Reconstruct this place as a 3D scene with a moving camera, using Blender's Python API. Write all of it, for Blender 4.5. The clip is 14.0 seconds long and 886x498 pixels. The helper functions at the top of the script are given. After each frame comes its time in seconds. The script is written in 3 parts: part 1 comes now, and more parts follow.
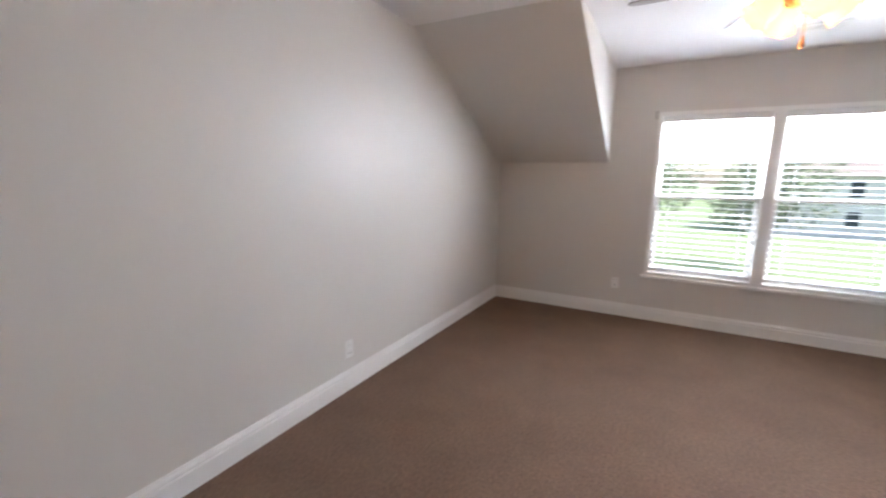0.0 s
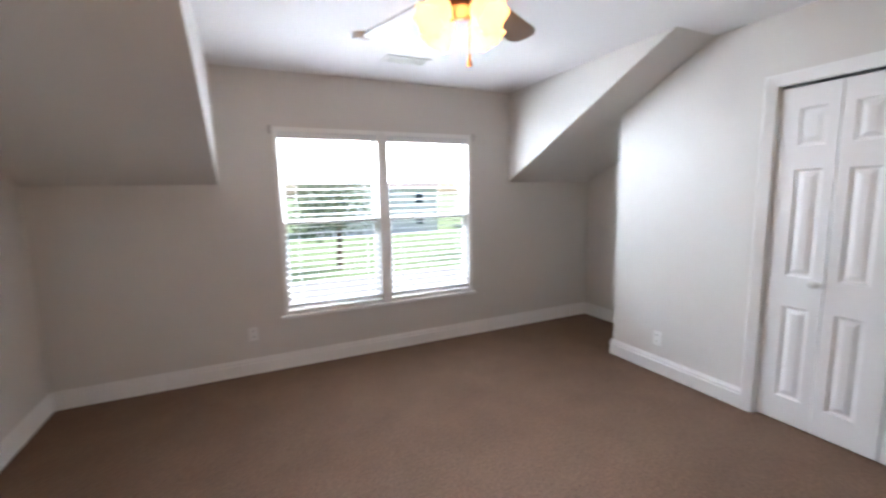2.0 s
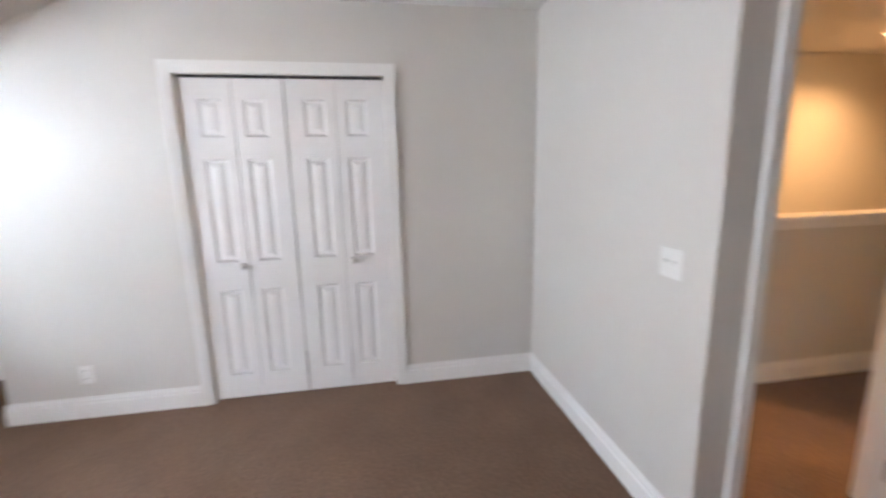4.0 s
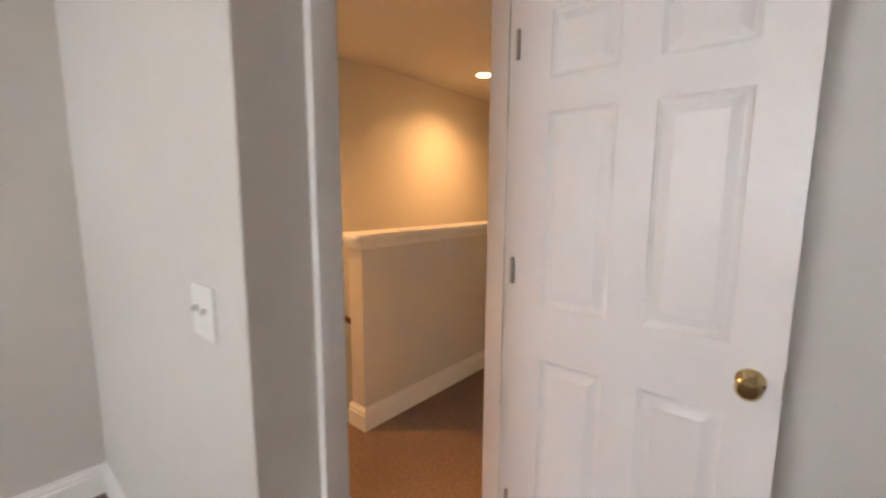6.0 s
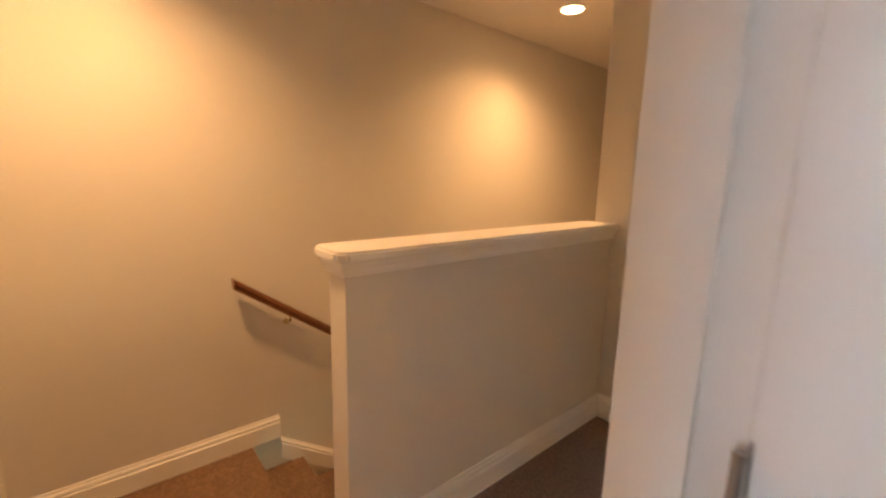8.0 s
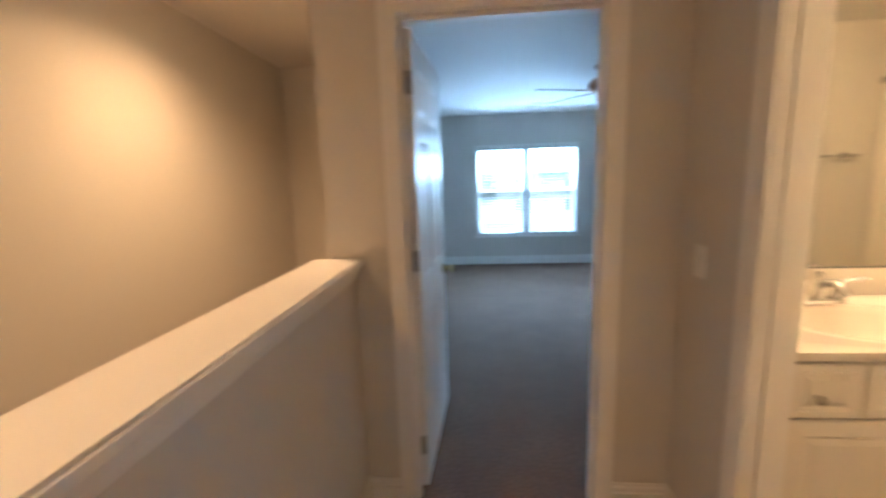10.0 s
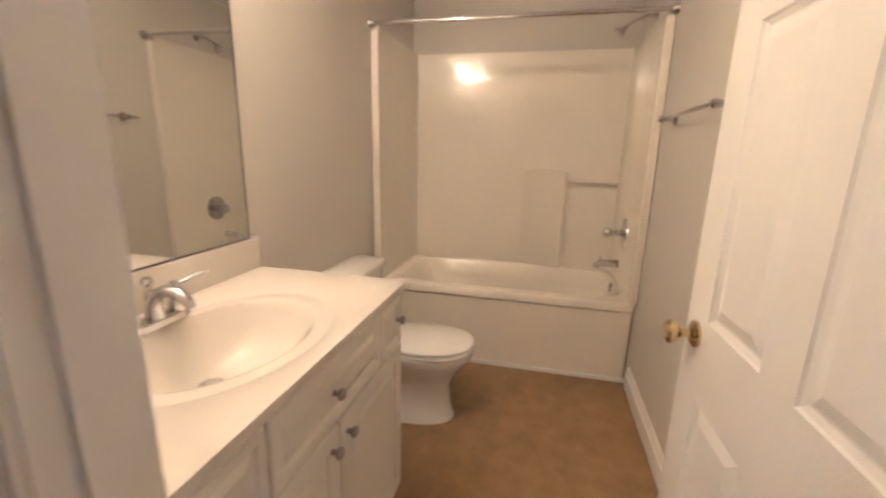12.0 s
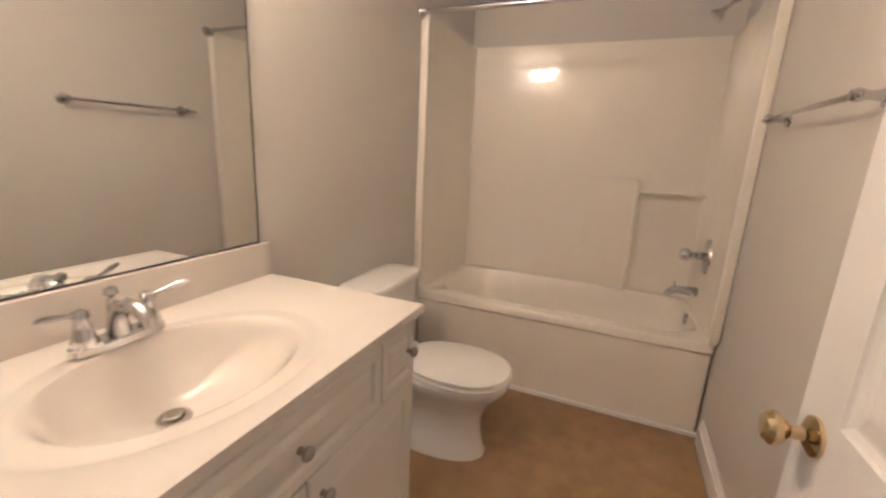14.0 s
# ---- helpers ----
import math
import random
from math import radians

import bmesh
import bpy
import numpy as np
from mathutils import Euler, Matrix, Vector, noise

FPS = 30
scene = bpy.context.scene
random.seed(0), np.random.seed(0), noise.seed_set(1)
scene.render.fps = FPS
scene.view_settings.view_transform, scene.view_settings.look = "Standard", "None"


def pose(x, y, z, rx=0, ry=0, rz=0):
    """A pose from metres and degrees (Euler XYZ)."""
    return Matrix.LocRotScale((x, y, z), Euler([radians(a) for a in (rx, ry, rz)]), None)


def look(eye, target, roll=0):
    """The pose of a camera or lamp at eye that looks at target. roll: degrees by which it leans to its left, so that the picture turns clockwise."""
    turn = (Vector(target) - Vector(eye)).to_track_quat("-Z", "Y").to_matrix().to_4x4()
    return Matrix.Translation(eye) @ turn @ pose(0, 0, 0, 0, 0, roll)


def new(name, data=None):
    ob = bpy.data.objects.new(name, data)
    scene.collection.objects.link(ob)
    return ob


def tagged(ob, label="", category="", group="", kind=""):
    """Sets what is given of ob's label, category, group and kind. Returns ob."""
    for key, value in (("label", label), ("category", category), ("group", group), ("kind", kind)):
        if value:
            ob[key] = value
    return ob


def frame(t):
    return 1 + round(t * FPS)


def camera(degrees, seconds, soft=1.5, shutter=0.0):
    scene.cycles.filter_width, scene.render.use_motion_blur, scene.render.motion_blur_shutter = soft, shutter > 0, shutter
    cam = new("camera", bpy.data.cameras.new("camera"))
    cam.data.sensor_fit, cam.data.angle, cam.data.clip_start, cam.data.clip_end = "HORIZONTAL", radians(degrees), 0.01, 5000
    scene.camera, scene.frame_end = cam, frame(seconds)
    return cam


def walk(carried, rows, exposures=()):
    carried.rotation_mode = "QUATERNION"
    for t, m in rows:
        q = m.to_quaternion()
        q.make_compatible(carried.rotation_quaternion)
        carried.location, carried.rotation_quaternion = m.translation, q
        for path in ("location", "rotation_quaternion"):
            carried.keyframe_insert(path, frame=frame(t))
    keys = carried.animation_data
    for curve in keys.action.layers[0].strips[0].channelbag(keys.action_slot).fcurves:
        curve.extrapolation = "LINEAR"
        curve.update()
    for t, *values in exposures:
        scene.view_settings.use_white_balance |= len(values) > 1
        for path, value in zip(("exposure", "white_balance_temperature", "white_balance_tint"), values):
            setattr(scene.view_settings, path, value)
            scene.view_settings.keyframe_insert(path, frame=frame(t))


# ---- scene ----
cam = camera(94.0, 14.0, soft=2.4, shutter=0.5)
PATH = [
    (0, (0.458, 0.42, 1.38), (-0.486, 2.15, 1.04), 1.0),
    (0.5, (0.343, 0.585, 1.428), (-0.22, 2.479, 1.12), 0.4),
    (1, (0.276, 0.816, 1.468), (0.122, 2.789, 1.181), 0.1),
    (1.5, (0.133, 1.053, 1.421), (0.477, 3.005, 1.15), -0.4),
    (2, (0.07, 1.28, 1.461), (0.909, 3.076, 1.193), -1.2),
    (2.5, (0.118, 1.484, 1.458), (1.425, 2.971, 1.173), -1.3),
    (3, (0.216, 1.595, 1.454), (1.924, 2.592, 1.154), -1.6),
    (3.5, (0.266, 1.647, 1.467), (2.205, 1.994, 1.125), -1.4),
    (4, (0.248, 1.657, 1.459), (2.185, 1.325, 1.089), -1.3),
    (4.2, (0.226, 1.646, 1.462), (2.091, 1.037, 1.072), -1.0),
    (6.3, (0.78, 0.69, 1.344), (2.059, -0.822, 1.065), 0.1),
    (6.5, (0.855, 0.577, 1.373), (2.158, -0.907, 1.054), 0.1),
    (7, (1.054, 0.313, 1.35), (2.518, -1.003, 1.0), 1.2),
    (7.2, (1.111, 0.241, 1.345), (2.633, -1.011, 1.003), 1.5),
    (9.3, (1.805, -0.291, 1.397), (2.999, -1.864, 1.082), -0.1),
    (9.5, (1.892, -0.359, 1.411), (2.84, -2.09, 1.084), -0.4),
    (10, (1.944, -0.486, 1.427), (2.103, -2.454, 1.101), -1.9),
    (10.5, (1.839, -0.857, 1.398), (1.122, -2.696, 1.075), 1.1),
    (10.8, (1.734, -0.976, 1.392), (0.592, -2.581, 1.045), 1.4),
    (11, (1.671, -1.042, 1.39), (0.3, -2.448, 1.011), 1.3),
    (11.2, (1.583, -1.126, 1.379), (0.009, -2.294, 0.982), 1.4),
    (11.5, (1.496, -1.205, 1.36), (-0.275, -2.034, 0.938), 1.2),
    (12, (1.378, -1.241, 1.345), (-0.516, -1.69, 0.885), 1.3),
    (12.5, (1.22, -1.226, 1.355), (-0.697, -1.558, 0.89), 2.1),
    (13, (1.097, -1.221, 1.36), (-0.811, -1.608, 0.901), 2.6),
    (13.5, (1.055, -1.226, 1.357), (-0.818, -1.758, 0.9), 2.7),
    (14, (1.106, -1.198, 1.346), (-0.692, -1.941, 0.882), 2.8),
]
EXPOSURES = [
    (0.0, 2.2, 6300, 11), (1.5, 2.18, 6200, 10), (2.5, 1.87, 6100, 9), (3.5, 1.98, 6300, 10), (4.2, 2.3, 6200, 10),
    (6.3, 2.15, 7000, 11), (7.2, 2.12, 7200, 12), (9.3, 2.2, 5200, 4),
    (10.0, 2.14, 5200, 4), (11.0, 1.98, 5700, 4), (11.6, 1.8, 5200, 6), (12.2, 1.63, 4050, 9), (14.0, 1.57, 4100, 10),
]
walk(cam, [(t, look(eye, target, roll)) for t, eye, target, roll in PATH], EXPOSURES)

# ---- sky, sun, lamps ----
world = bpy.data.worlds.new("sky")
scene.world = world
world.use_nodes = True
wn = world.node_tree.nodes
sky = wn.new("ShaderNodeTexSky")
sky.sky_type, sky.sun_disc = "NISHITA", False
sky.sun_elevation, sky.sun_rotation = radians(55), radians(75)
sky.air_density, sky.dust_density = 1.0, 3.0
world.node_tree.links.new(sky.outputs[0], wn["Background"].inputs[0])
wn["Background"].inputs[1].default_value = 0.15

sun = new("sun", bpy.data.lights.new("sun", "SUN"))
sun.data.energy, sun.data.angle, sun.data.color = 4.0, radians(0.5), (1.0, 0.95, 0.88)
sun.matrix_world = look((20, 5, 30), (0, 0.6, 0))
WARM = (1.0, 0.56, 0.22)


def area_lamp(name, eye, target, sx, sy, watts, colour):
    ob = new(name, bpy.data.lights.new(name, "AREA"))
    ob.data.shape, ob.data.size, ob.data.size_y, ob.data.energy, ob.data.color = "RECTANGLE", sx, sy, watts, colour
    ob.matrix_world = look(eye, target)
    return ob


def bulb_light(place, watts, radius, colour=WARM):
    ob = new("bulb_light", bpy.data.lights.new("bulb_light", "POINT"))
    ob.data.energy, ob.data.shadow_soft_size, ob.data.color = watts, radius, colour
    ob.location = place
    return ob


# area lamps added in and above the two windows to strengthen the sky's daylight
area_lamp("sky_window_one", (1.196, 5.13, 1.79), (1.196, 0.0, 1.3), 1.8, 0.44, 21, (0.83, 0.90, 1.0))
area_lamp("sky_above_one", (1.2, 6.35, 3.6), (1.2, 3.0, 0.6), 3.8, 2.4, 262, (0.83, 0.90, 1.0))
area_lamp("sky_window_two", (1.095, -7.66, 1.75), (1.095, 0.0, 1.3), 1.64, 0.44, 20, (0.54, 0.77, 1.0))
area_lamp("sky_above_two", (1.1, -8.85, 3.6), (1.1, -5.6, 0.6), 3.8, 2.4, 860, (0.54, 0.77, 1.0))

# ---- materials ----
def material(name, colour, rough=0.5, metal=0.0, vary=0.06, scale=3.0, bump=0.0, bump_scale=200.0, coat=0.0, grain=None):
    m = bpy.data.materials.new(name)
    m.use_nodes = True
    n, l = m.node_tree.nodes, m.node_tree.links
    b = n["Principled BSDF"]
    b.inputs["Roughness"].default_value, b.inputs["Metallic"].default_value = rough, metal
    b.inputs["Coat Weight"].default_value = coat
    co = n.new("ShaderNodeTexCoord")
    big = n.new("ShaderNodeTexNoise")
    big.inputs["Scale"].default_value, big.inputs["Detail"].default_value = scale, 5
    l.new(co.outputs["Object"], big.inputs["Vector"])
    ramp = n.new("ShaderNodeMix")
    ramp.data_type = "RGBA"
    ramp.inputs["A"].default_value = (*[c * (1 - vary) for c in colour], 1)
    ramp.inputs["B"].default_value = (*[min(1, c * (1 + vary)) for c in colour], 1)
    l.new(big.outputs["Fac"], ramp.inputs["Factor"])
    out = ramp.outputs["Result"]
    if grain:
        g = n.new("ShaderNodeTexNoise")
        g.inputs["Scale"].default_value, g.inputs["Detail"].default_value = grain[0], 3
        l.new(co.outputs["Object"], g.inputs["Vector"])
        r = n.new("ShaderNodeMapRange")
        r.inputs["From Min"].default_value, r.inputs["From Max"].default_value = 0.3, 0.7
        r.inputs["To Min"].default_value, r.inputs["To Max"].default_value = 1 - grain[1], 1 + grain[1]
        l.new(g.outputs["Fac"], r.inputs["Value"])
        mul = n.new("ShaderNodeMix")
        mul.data_type, mul.blend_type = "RGBA", "MULTIPLY"
        mul.inputs["Factor"].default_value = 1
        l.new(out, mul.inputs["A"])
        l.new(r.outputs["Result"], mul.inputs["B"])
        out = mul.outputs["Result"]
    l.new(out, b.inputs["Base Color"])
    if bump:
        f = n.new("ShaderNodeTexNoise")
        f.inputs["Scale"].default_value, f.inputs["Detail"].default_value = bump_scale, 4
        l.new(co.outputs["Object"], f.inputs["Vector"])
        bp = n.new("ShaderNodeBump")
        bp.inputs["Strength"].default_value, bp.inputs["Distance"].default_value = bump, 0.01
        l.new(f.outputs["Fac"], bp.inputs["Height"])
        l.new(bp.outputs["Normal"], b.inputs["Normal"])
    return m


def glowing(name, colour, strength):
    m = bpy.data.materials.new(name)
    m.use_nodes = True
    b = m.node_tree.nodes["Principled BSDF"]
    b.inputs["Base Color"].default_value = (*colour, 1)
    b.inputs["Emission Color"].default_value = (*colour, 1)
    b.inputs["Emission Strength"].default_value = strength
    return m


wall_paint = material("warm_grey_wall_paint", (0.635, 0.61, 0.57), 0.42, vary=0.03, scale=1.3, bump=0.12, bump_scale=260)
ceiling_paint = material("ceiling_paint", (0.76, 0.74, 0.72), 0.8, vary=0.02, bump=0.15, bump_scale=220)
trim_paint = material("white_trim_paint", (0.80, 0.79, 0.77), 0.35, vary=0.02, scale=4, bump=0.04, bump_scale=60)
door_paint = material("white_door_paint", (0.80, 0.79, 0.78), 0.38, vary=0.02, scale=3, bump=0.06, bump_scale=120)
carpet_pile = material("brown_carpet", (0.185, 0.113, 0.073), 0.95, vary=0.2, scale=3.5, bump=1.0, bump_scale=120, grain=(70, 0.28))
vinyl = material("tan_vinyl_floor", (0.31, 0.20, 0.095), 0.42, vary=0.35, scale=3.5, bump=0.05, bump_scale=60, grain=(11, 0.14))
marble = material("cultured_marble", (0.68, 0.64, 0.59), 0.16, vary=0.02, scale=2, coat=0.3)
acrylic = material("tub_acrylic", (0.86, 0.82, 0.735), 0.09, vary=0.02, scale=2, bump=0.5, bump_scale=5, coat=0.4)
porcelain = material("porcelain", (0.80, 0.79, 0.77), 0.08, vary=0.01, coat=0.5)
cabinet_paint = material("cabinet_white", (0.74, 0.71, 0.65), 0.4, vary=0.02)
chrome = material("chrome", (0.6, 0.6, 0.61), 0.07, 1.0, vary=0.02)
nickel = material("brushed_nickel", (0.42, 0.40, 0.37), 0.3, 1.0, vary=0.05)
brass = material("polished_brass", (0.62, 0.50, 0.27), 0.14, 1.0, vary=0.06, scale=20)
rail_wood = material("stained_handrail_wood", (0.17, 0.06, 0.022), 0.35, vary=0.25, scale=9, grain=(40, 0.15))
blade_wood = material("fan_blade_wood", (0.26, 0.225, 0.20), 0.45, vary=0.2, scale=8)
fan_metal = material("fan_bronze_metal", (0.35, 0.20, 0.12), 0.35, 0.8, vary=0.1)
plastic = material("white_plastic", (0.78, 0.77, 0.74), 0.3, vary=0.01)
slat_paint = material("white_blind_slat", (0.70, 0.70, 0.70), 0.4, vary=0.02)
# near-black: painted shade of holes, slots and gaps, and the mirror's dark channel
dark_gap = material("dark_gap", (0.03, 0.03, 0.03), 0.8)
vent_metal = material("vent_metal", (0.7, 0.69, 0.64), 0.4, 0.1)
mirror_glass = material("mirror_silver", (0.86, 0.87, 0.86), 0.01, 1.0, vary=0.0)
lamp_glass = glowing("lit_amber_glass", (1.0, 0.50, 0.17), 0.8)
can_glow = glowing("lit_downlight", (1.0, 0.66, 0.34), 5.0)
grass = material("lawn", (0.10, 0.14, 0.06), 0.9, vary=0.3, scale=0.6, grain=(9, 0.3))
asphalt = material("asphalt", (0.16, 0.16, 0.16), 0.9, vary=0.15, scale=2)
concrete = material("concrete_drive", (0.34, 0.33, 0.31), 0.9, vary=0.1, scale=1)
leafage = material("foliage", (0.09, 0.12, 0.065), 0.7, vary=0.5, scale=3)
bark = material("bark", (0.12, 0.08, 0.05), 0.9, vary=0.2, bump=0.4, bump_scale=20)
brick_red = material("brick_front", (0.33, 0.16, 0.11), 0.8, vary=0.15, scale=6, grain=(14, 0.2))
siding = material("pale_siding", (0.6, 0.58, 0.54), 0.7, vary=0.05)
shingle = material("roof_shingle", (0.14, 0.12, 0.11), 0.9, vary=0.2, scale=3)
window_dark = material("house_window_glass", (0.05, 0.06, 0.07), 0.1)

glass = bpy.data.materials.new("window_glass")
glass.use_nodes = True
gn = glass.node_tree.nodes
gn["Principled BSDF"].inputs["Transmission Weight"].default_value = 1.0
gn["Principled BSDF"].inputs["Roughness"].default_value = 0.0
gn["Principled BSDF"].inputs["IOR"].default_value = 1.0

# ---- mesh helpers ----
def box(bm, x0, y0, z0, x1, y1, z1, bevel=0.0):
    made = bmesh.ops.create_cube(bm, size=1.0, matrix=Matrix.LocRotScale(((x0 + x1) / 2, (y0 + y1) / 2, (z0 + z1) / 2), None, (abs(x1 - x0), abs(y1 - y0), abs(z1 - z0))))
    if bevel:
        edges = list({e for v in made["verts"] for e in v.link_edges})
        bmesh.ops.bevel(bm, geom=edges, offset=bevel, segments=2, affect="EDGES", profile=0.6)
    return bm


def boxed(*args, bevel=0.0):
    return box(bmesh.new(), *args, bevel=bevel)


def prism(bm, outline, axis, a, b):
    """An outline of 2D points pushed along an axis from a to b."""
    def at(p, d):
        return {"x": (d, p[0], p[1]), "y": (p[0], d, p[1]), "z": (p[0], p[1], d)}[axis]
    lo, hi = [bm.verts.new(at(p, a)) for p in outline], [bm.verts.new(at(p, b)) for p in outline]
    bm.faces.new(lo), bm.faces.new(hi)
    for i in range(len(outline)):
        j = (i + 1) % len(outline)
        bm.faces.new((lo[i], lo[j], hi[j], hi[i]))
    return bm


def lathe(bm, profile, m=Matrix(), seg=24, sx=1.0, sy=1.0):
    rings = []
    for r, z in profile:
        if r < 1e-5:
            rings.append([bm.verts.new(m @ Vector((0, 0, z)))])
        else:
            rings.append([bm.verts.new(m @ Vector((r * sx * math.cos(2 * math.pi * i / seg), r * sy * math.sin(2 * math.pi * i / seg), z))) for i in range(seg)])
    for a, b in zip(rings, rings[1:]):
        for i in range(seg):
            j = (i + 1) % seg
            if len(a) == 1 and len(b) > 1:
                bm.faces.new((a[0], b[i], b[j]))
            elif len(b) == 1 and len(a) > 1:
                bm.faces.new((a[i], a[j], b[0]))
            elif len(a) > 1:
                bm.faces.new((a[i], a[j], b[j], b[i]))
    return bm


def loft(bm, rings, cap=True):
    """Joins closed rings of equally many points."""
    vs = [[bm.verts.new(p) for p in r] for r in rings]
    n = len(vs[0])
    for a, b in zip(vs, vs[1:]):
        for i in range(n):
            bm.faces.new((a[i], a[(i + 1) % n], b[(i + 1) % n], b[i]))
    if cap:
        bm.faces.new(vs[0]), bm.faces.new(vs[-1])
    return bm


def tube(bm, points, radii, seg=12):
    pts = [Vector(p) for p in points]
    rings = []
    for i, p in enumerate(pts):
        d = (pts[min(i + 1, len(pts) - 1)] - pts[max(i - 1, 0)]).normalized()
        side = d.cross(Vector((0, 0, 1)))
        side = side.normalized() if side.length > 1e-3 else Vector((1, 0, 0))
        up = side.cross(d).normalized()
        r = radii[i] if isinstance(radii, (list, tuple)) else radii
        rings.append([p + r * (math.cos(2 * math.pi * k / seg) * side + math.sin(2 * math.pi * k / seg) * up) for k in range(seg)])
    return loft(bm, rings)


def oval(cx, cy, z, a, b, n=32, power=2.0):
    out = []
    for i in range(n):
        t = 2 * math.pi * i / n
        c, s = math.cos(t), math.sin(t)
        out.append(Vector((cx + a * math.copysign(abs(c) ** (2 / power), c), cy + b * math.copysign(abs(s) ** (2 / power), s), z)))
    return out


def meshed(name, bm, mat, smooth=False):
    bmesh.ops.recalc_face_normals(bm, faces=bm.faces)
    me = bpy.data.meshes.new(name)
    bm.to_mesh(me)
    bm.free()
    me.materials.append(mat)
    if smooth:
        me.shade_smooth()
        me.set_sharp_from_angle(angle=radians(40))
    return me


def part(name, bm, mat, parent, label="", smooth=True):
    ob = new(name, meshed(name, bm, mat, smooth))
    ob.parent = parent
    return tagged(ob, label)


def thing(name, place, label, category, group="", turn=0.0):
    ob = new(name)
    ob.matrix_world = pose(*place, 0, 0, turn)
    return tagged(ob, label, category, group)


def structure(name, bm, mat, label="", smooth=False):
    return tagged(new(name, meshed(name, bm, mat, smooth)), label, kind="structure")


H = 2.45
# ---- bedroom one: shell ----
L, W, R, N = -1.283, 4.932, 2.945, 3.64       # left wall, window wall, closet wall, nook wall
KNEE, RIDGE = 1.56, 3.11                     # knee height at the window wall; where the slope meets the ceiling
DL, DR = -0.123, 2.545                       # dormer cheeks
WX0, WX1, WZ0, WZ1 = 0.288, 2.104, 0.46, 2.02

bm = bmesh.new()
box(bm, L - 0.12, -0.55, 0, L, W + 0.15, H)
structure("wall_west", bm, wall_paint)
bm = bmesh.new()
box(bm, L, W, 0, WX0, W + 0.15, H), box(bm, WX1, W, 0, N + 0.12, W + 0.15, H)
box(bm, WX0, W, 0, WX1, W + 0.15, WZ0), box(bm, WX0, W, WZ1, WX1, W + 0.15, H)
structure("wall_north", bm, wall_paint)
CY0, CY1, CZ = 1.54, 2.725, 2.04
bm = bmesh.new()
box(bm, R, 0.55, 0, R + 0.11, CY0, H), box(bm, R, CY1, 0, R + 0.11, 3.872, H), box(bm, R, CY0, CZ, R + 0.11, CY1, H)
structure("wall_closet", bm, wall_paint)
structure("wall_nook_side", boxed(R + 0.11, 3.762, 0, N, 3.872, H), wall_paint)
structure("wall_nook", boxed(N, 3.762, 0, N + 0.12, W, H), wall_paint)
structure("closet_back", boxed(N, 0.55, 0, N + 0.12, 3.762, H), wall_paint)
structure("wall_switch", boxed(1.40, 0.43, 0, N + 0.12, 0.55, H), wall_paint)
BY0, BY1, DZ = -0.37, 0.35, 2.04
bm = bmesh.new()
box(bm, 1.40, BY1, 0, 1.51, 0.43, H), box(bm, 1.40, -0.55, 0, 1.51, BY0, H), box(bm, 1.40, BY0, DZ, 1.51, BY1, H)
structure("wall_bedroom_door", bm, wall_paint)
structure("wall_bedroom_south", boxed(L - 0.12, -0.67, 0, 1.51, -0.55, H), wall_paint)
slope = [(RIDGE, H), (W, KNEE), (W, H)]
structure("ceiling_slope_west", prism(bmesh.new(), slope, "x", L, DL), wall_paint)
structure("ceiling_slope_east", prism(bmesh.new(), slope, "x", DR, N), wall_paint)
structure("ceiling", boxed(L - 0.12, -0.67, H, N + 0.12, W + 0.15, H + 0.1), ceiling_paint)
structure("floor_bedroom_one", boxed(L - 0.12, -0.67, -0.02, 1.51, W + 0.15, 0), carpet_pile)
structure("floor_bedroom_one_east", boxed(1.51, 0.43, -0.02, N + 0.12, W + 0.15, 0), carpet_pile)

# ---- hall and stairs: shell ----
HX, SX, FX, SY = 1.16, 2.55, 3.63, -4.20    # bath wall, stair side of half wall, far stair wall, stair end
TY0, TY1 = -1.668, -0.84                      # bath door
bm = bmesh.new()
box(bm, 1.05, -2.46, 0, HX, TY0, H), box(bm, 1.05, TY1, 0, HX, -0.55, H), box(bm, 1.05, TY0, DZ, HX, TY1, H)
structure("wall_bath_door", bm, wall_paint)
EX0, EX1 = 1.455, 2.225                        # bedroom two door
bm = bmesh.new()
box(bm, HX, -2.22, 0, EX0, -2.11, H), box(bm, EX1, -2.22, 0, SX, -2.11, H), box(bm, EX0, -2.22, DZ, EX1, -2.11, H)
structure("wall_hall_end", bm, wall_paint)
structure("wall_stair_far", boxed(FX, SY - 0.12, -3.0, FX + 0.12, 0.43, H), wall_paint)
structure("wall_stair_end", boxed(SX - 0.11, SY - 0.12, -3.0, FX, SY, H), wall_paint)
bm = bmesh.new()
box(bm, SX - 0.11, SY, -3.0, SX, -2.22, H), box(bm, SX - 0.11, -2.22, -3.0, SX, -0.52, -0.021)
structure("wall_stair_inner", bm, wall_paint)
structure("wall_stair_landing", boxed(SX, 0.43, -3.0, FX + 0.12, 0.55, 0), wall_paint)
structure("ceiling_hall", boxed(HX - 0.11, SY - 0.12, H, FX + 0.12, -0.67, H + 0.1), ceiling_paint)
structure("floor_hall", boxed(HX - 0.11, -2.21, -0.02, SX - 0.02, 0.43, 0.001), carpet_pile)
bm = boxed(SX - 0.02, -0.52, -0.2, FX, 0.43, -0.18)
structure("floor_landing", bm, carpet_pile)
structure("landing_riser", boxed(SX - 0.04, -0.52, -0.2, SX - 0.02, 0.43, 0.0), carpet_pile)
stairs = thing("staircase", (0, 0, 0), "brown carpeted stairs going down between two walls", "stairs")
stairs["kind"] = "structure"
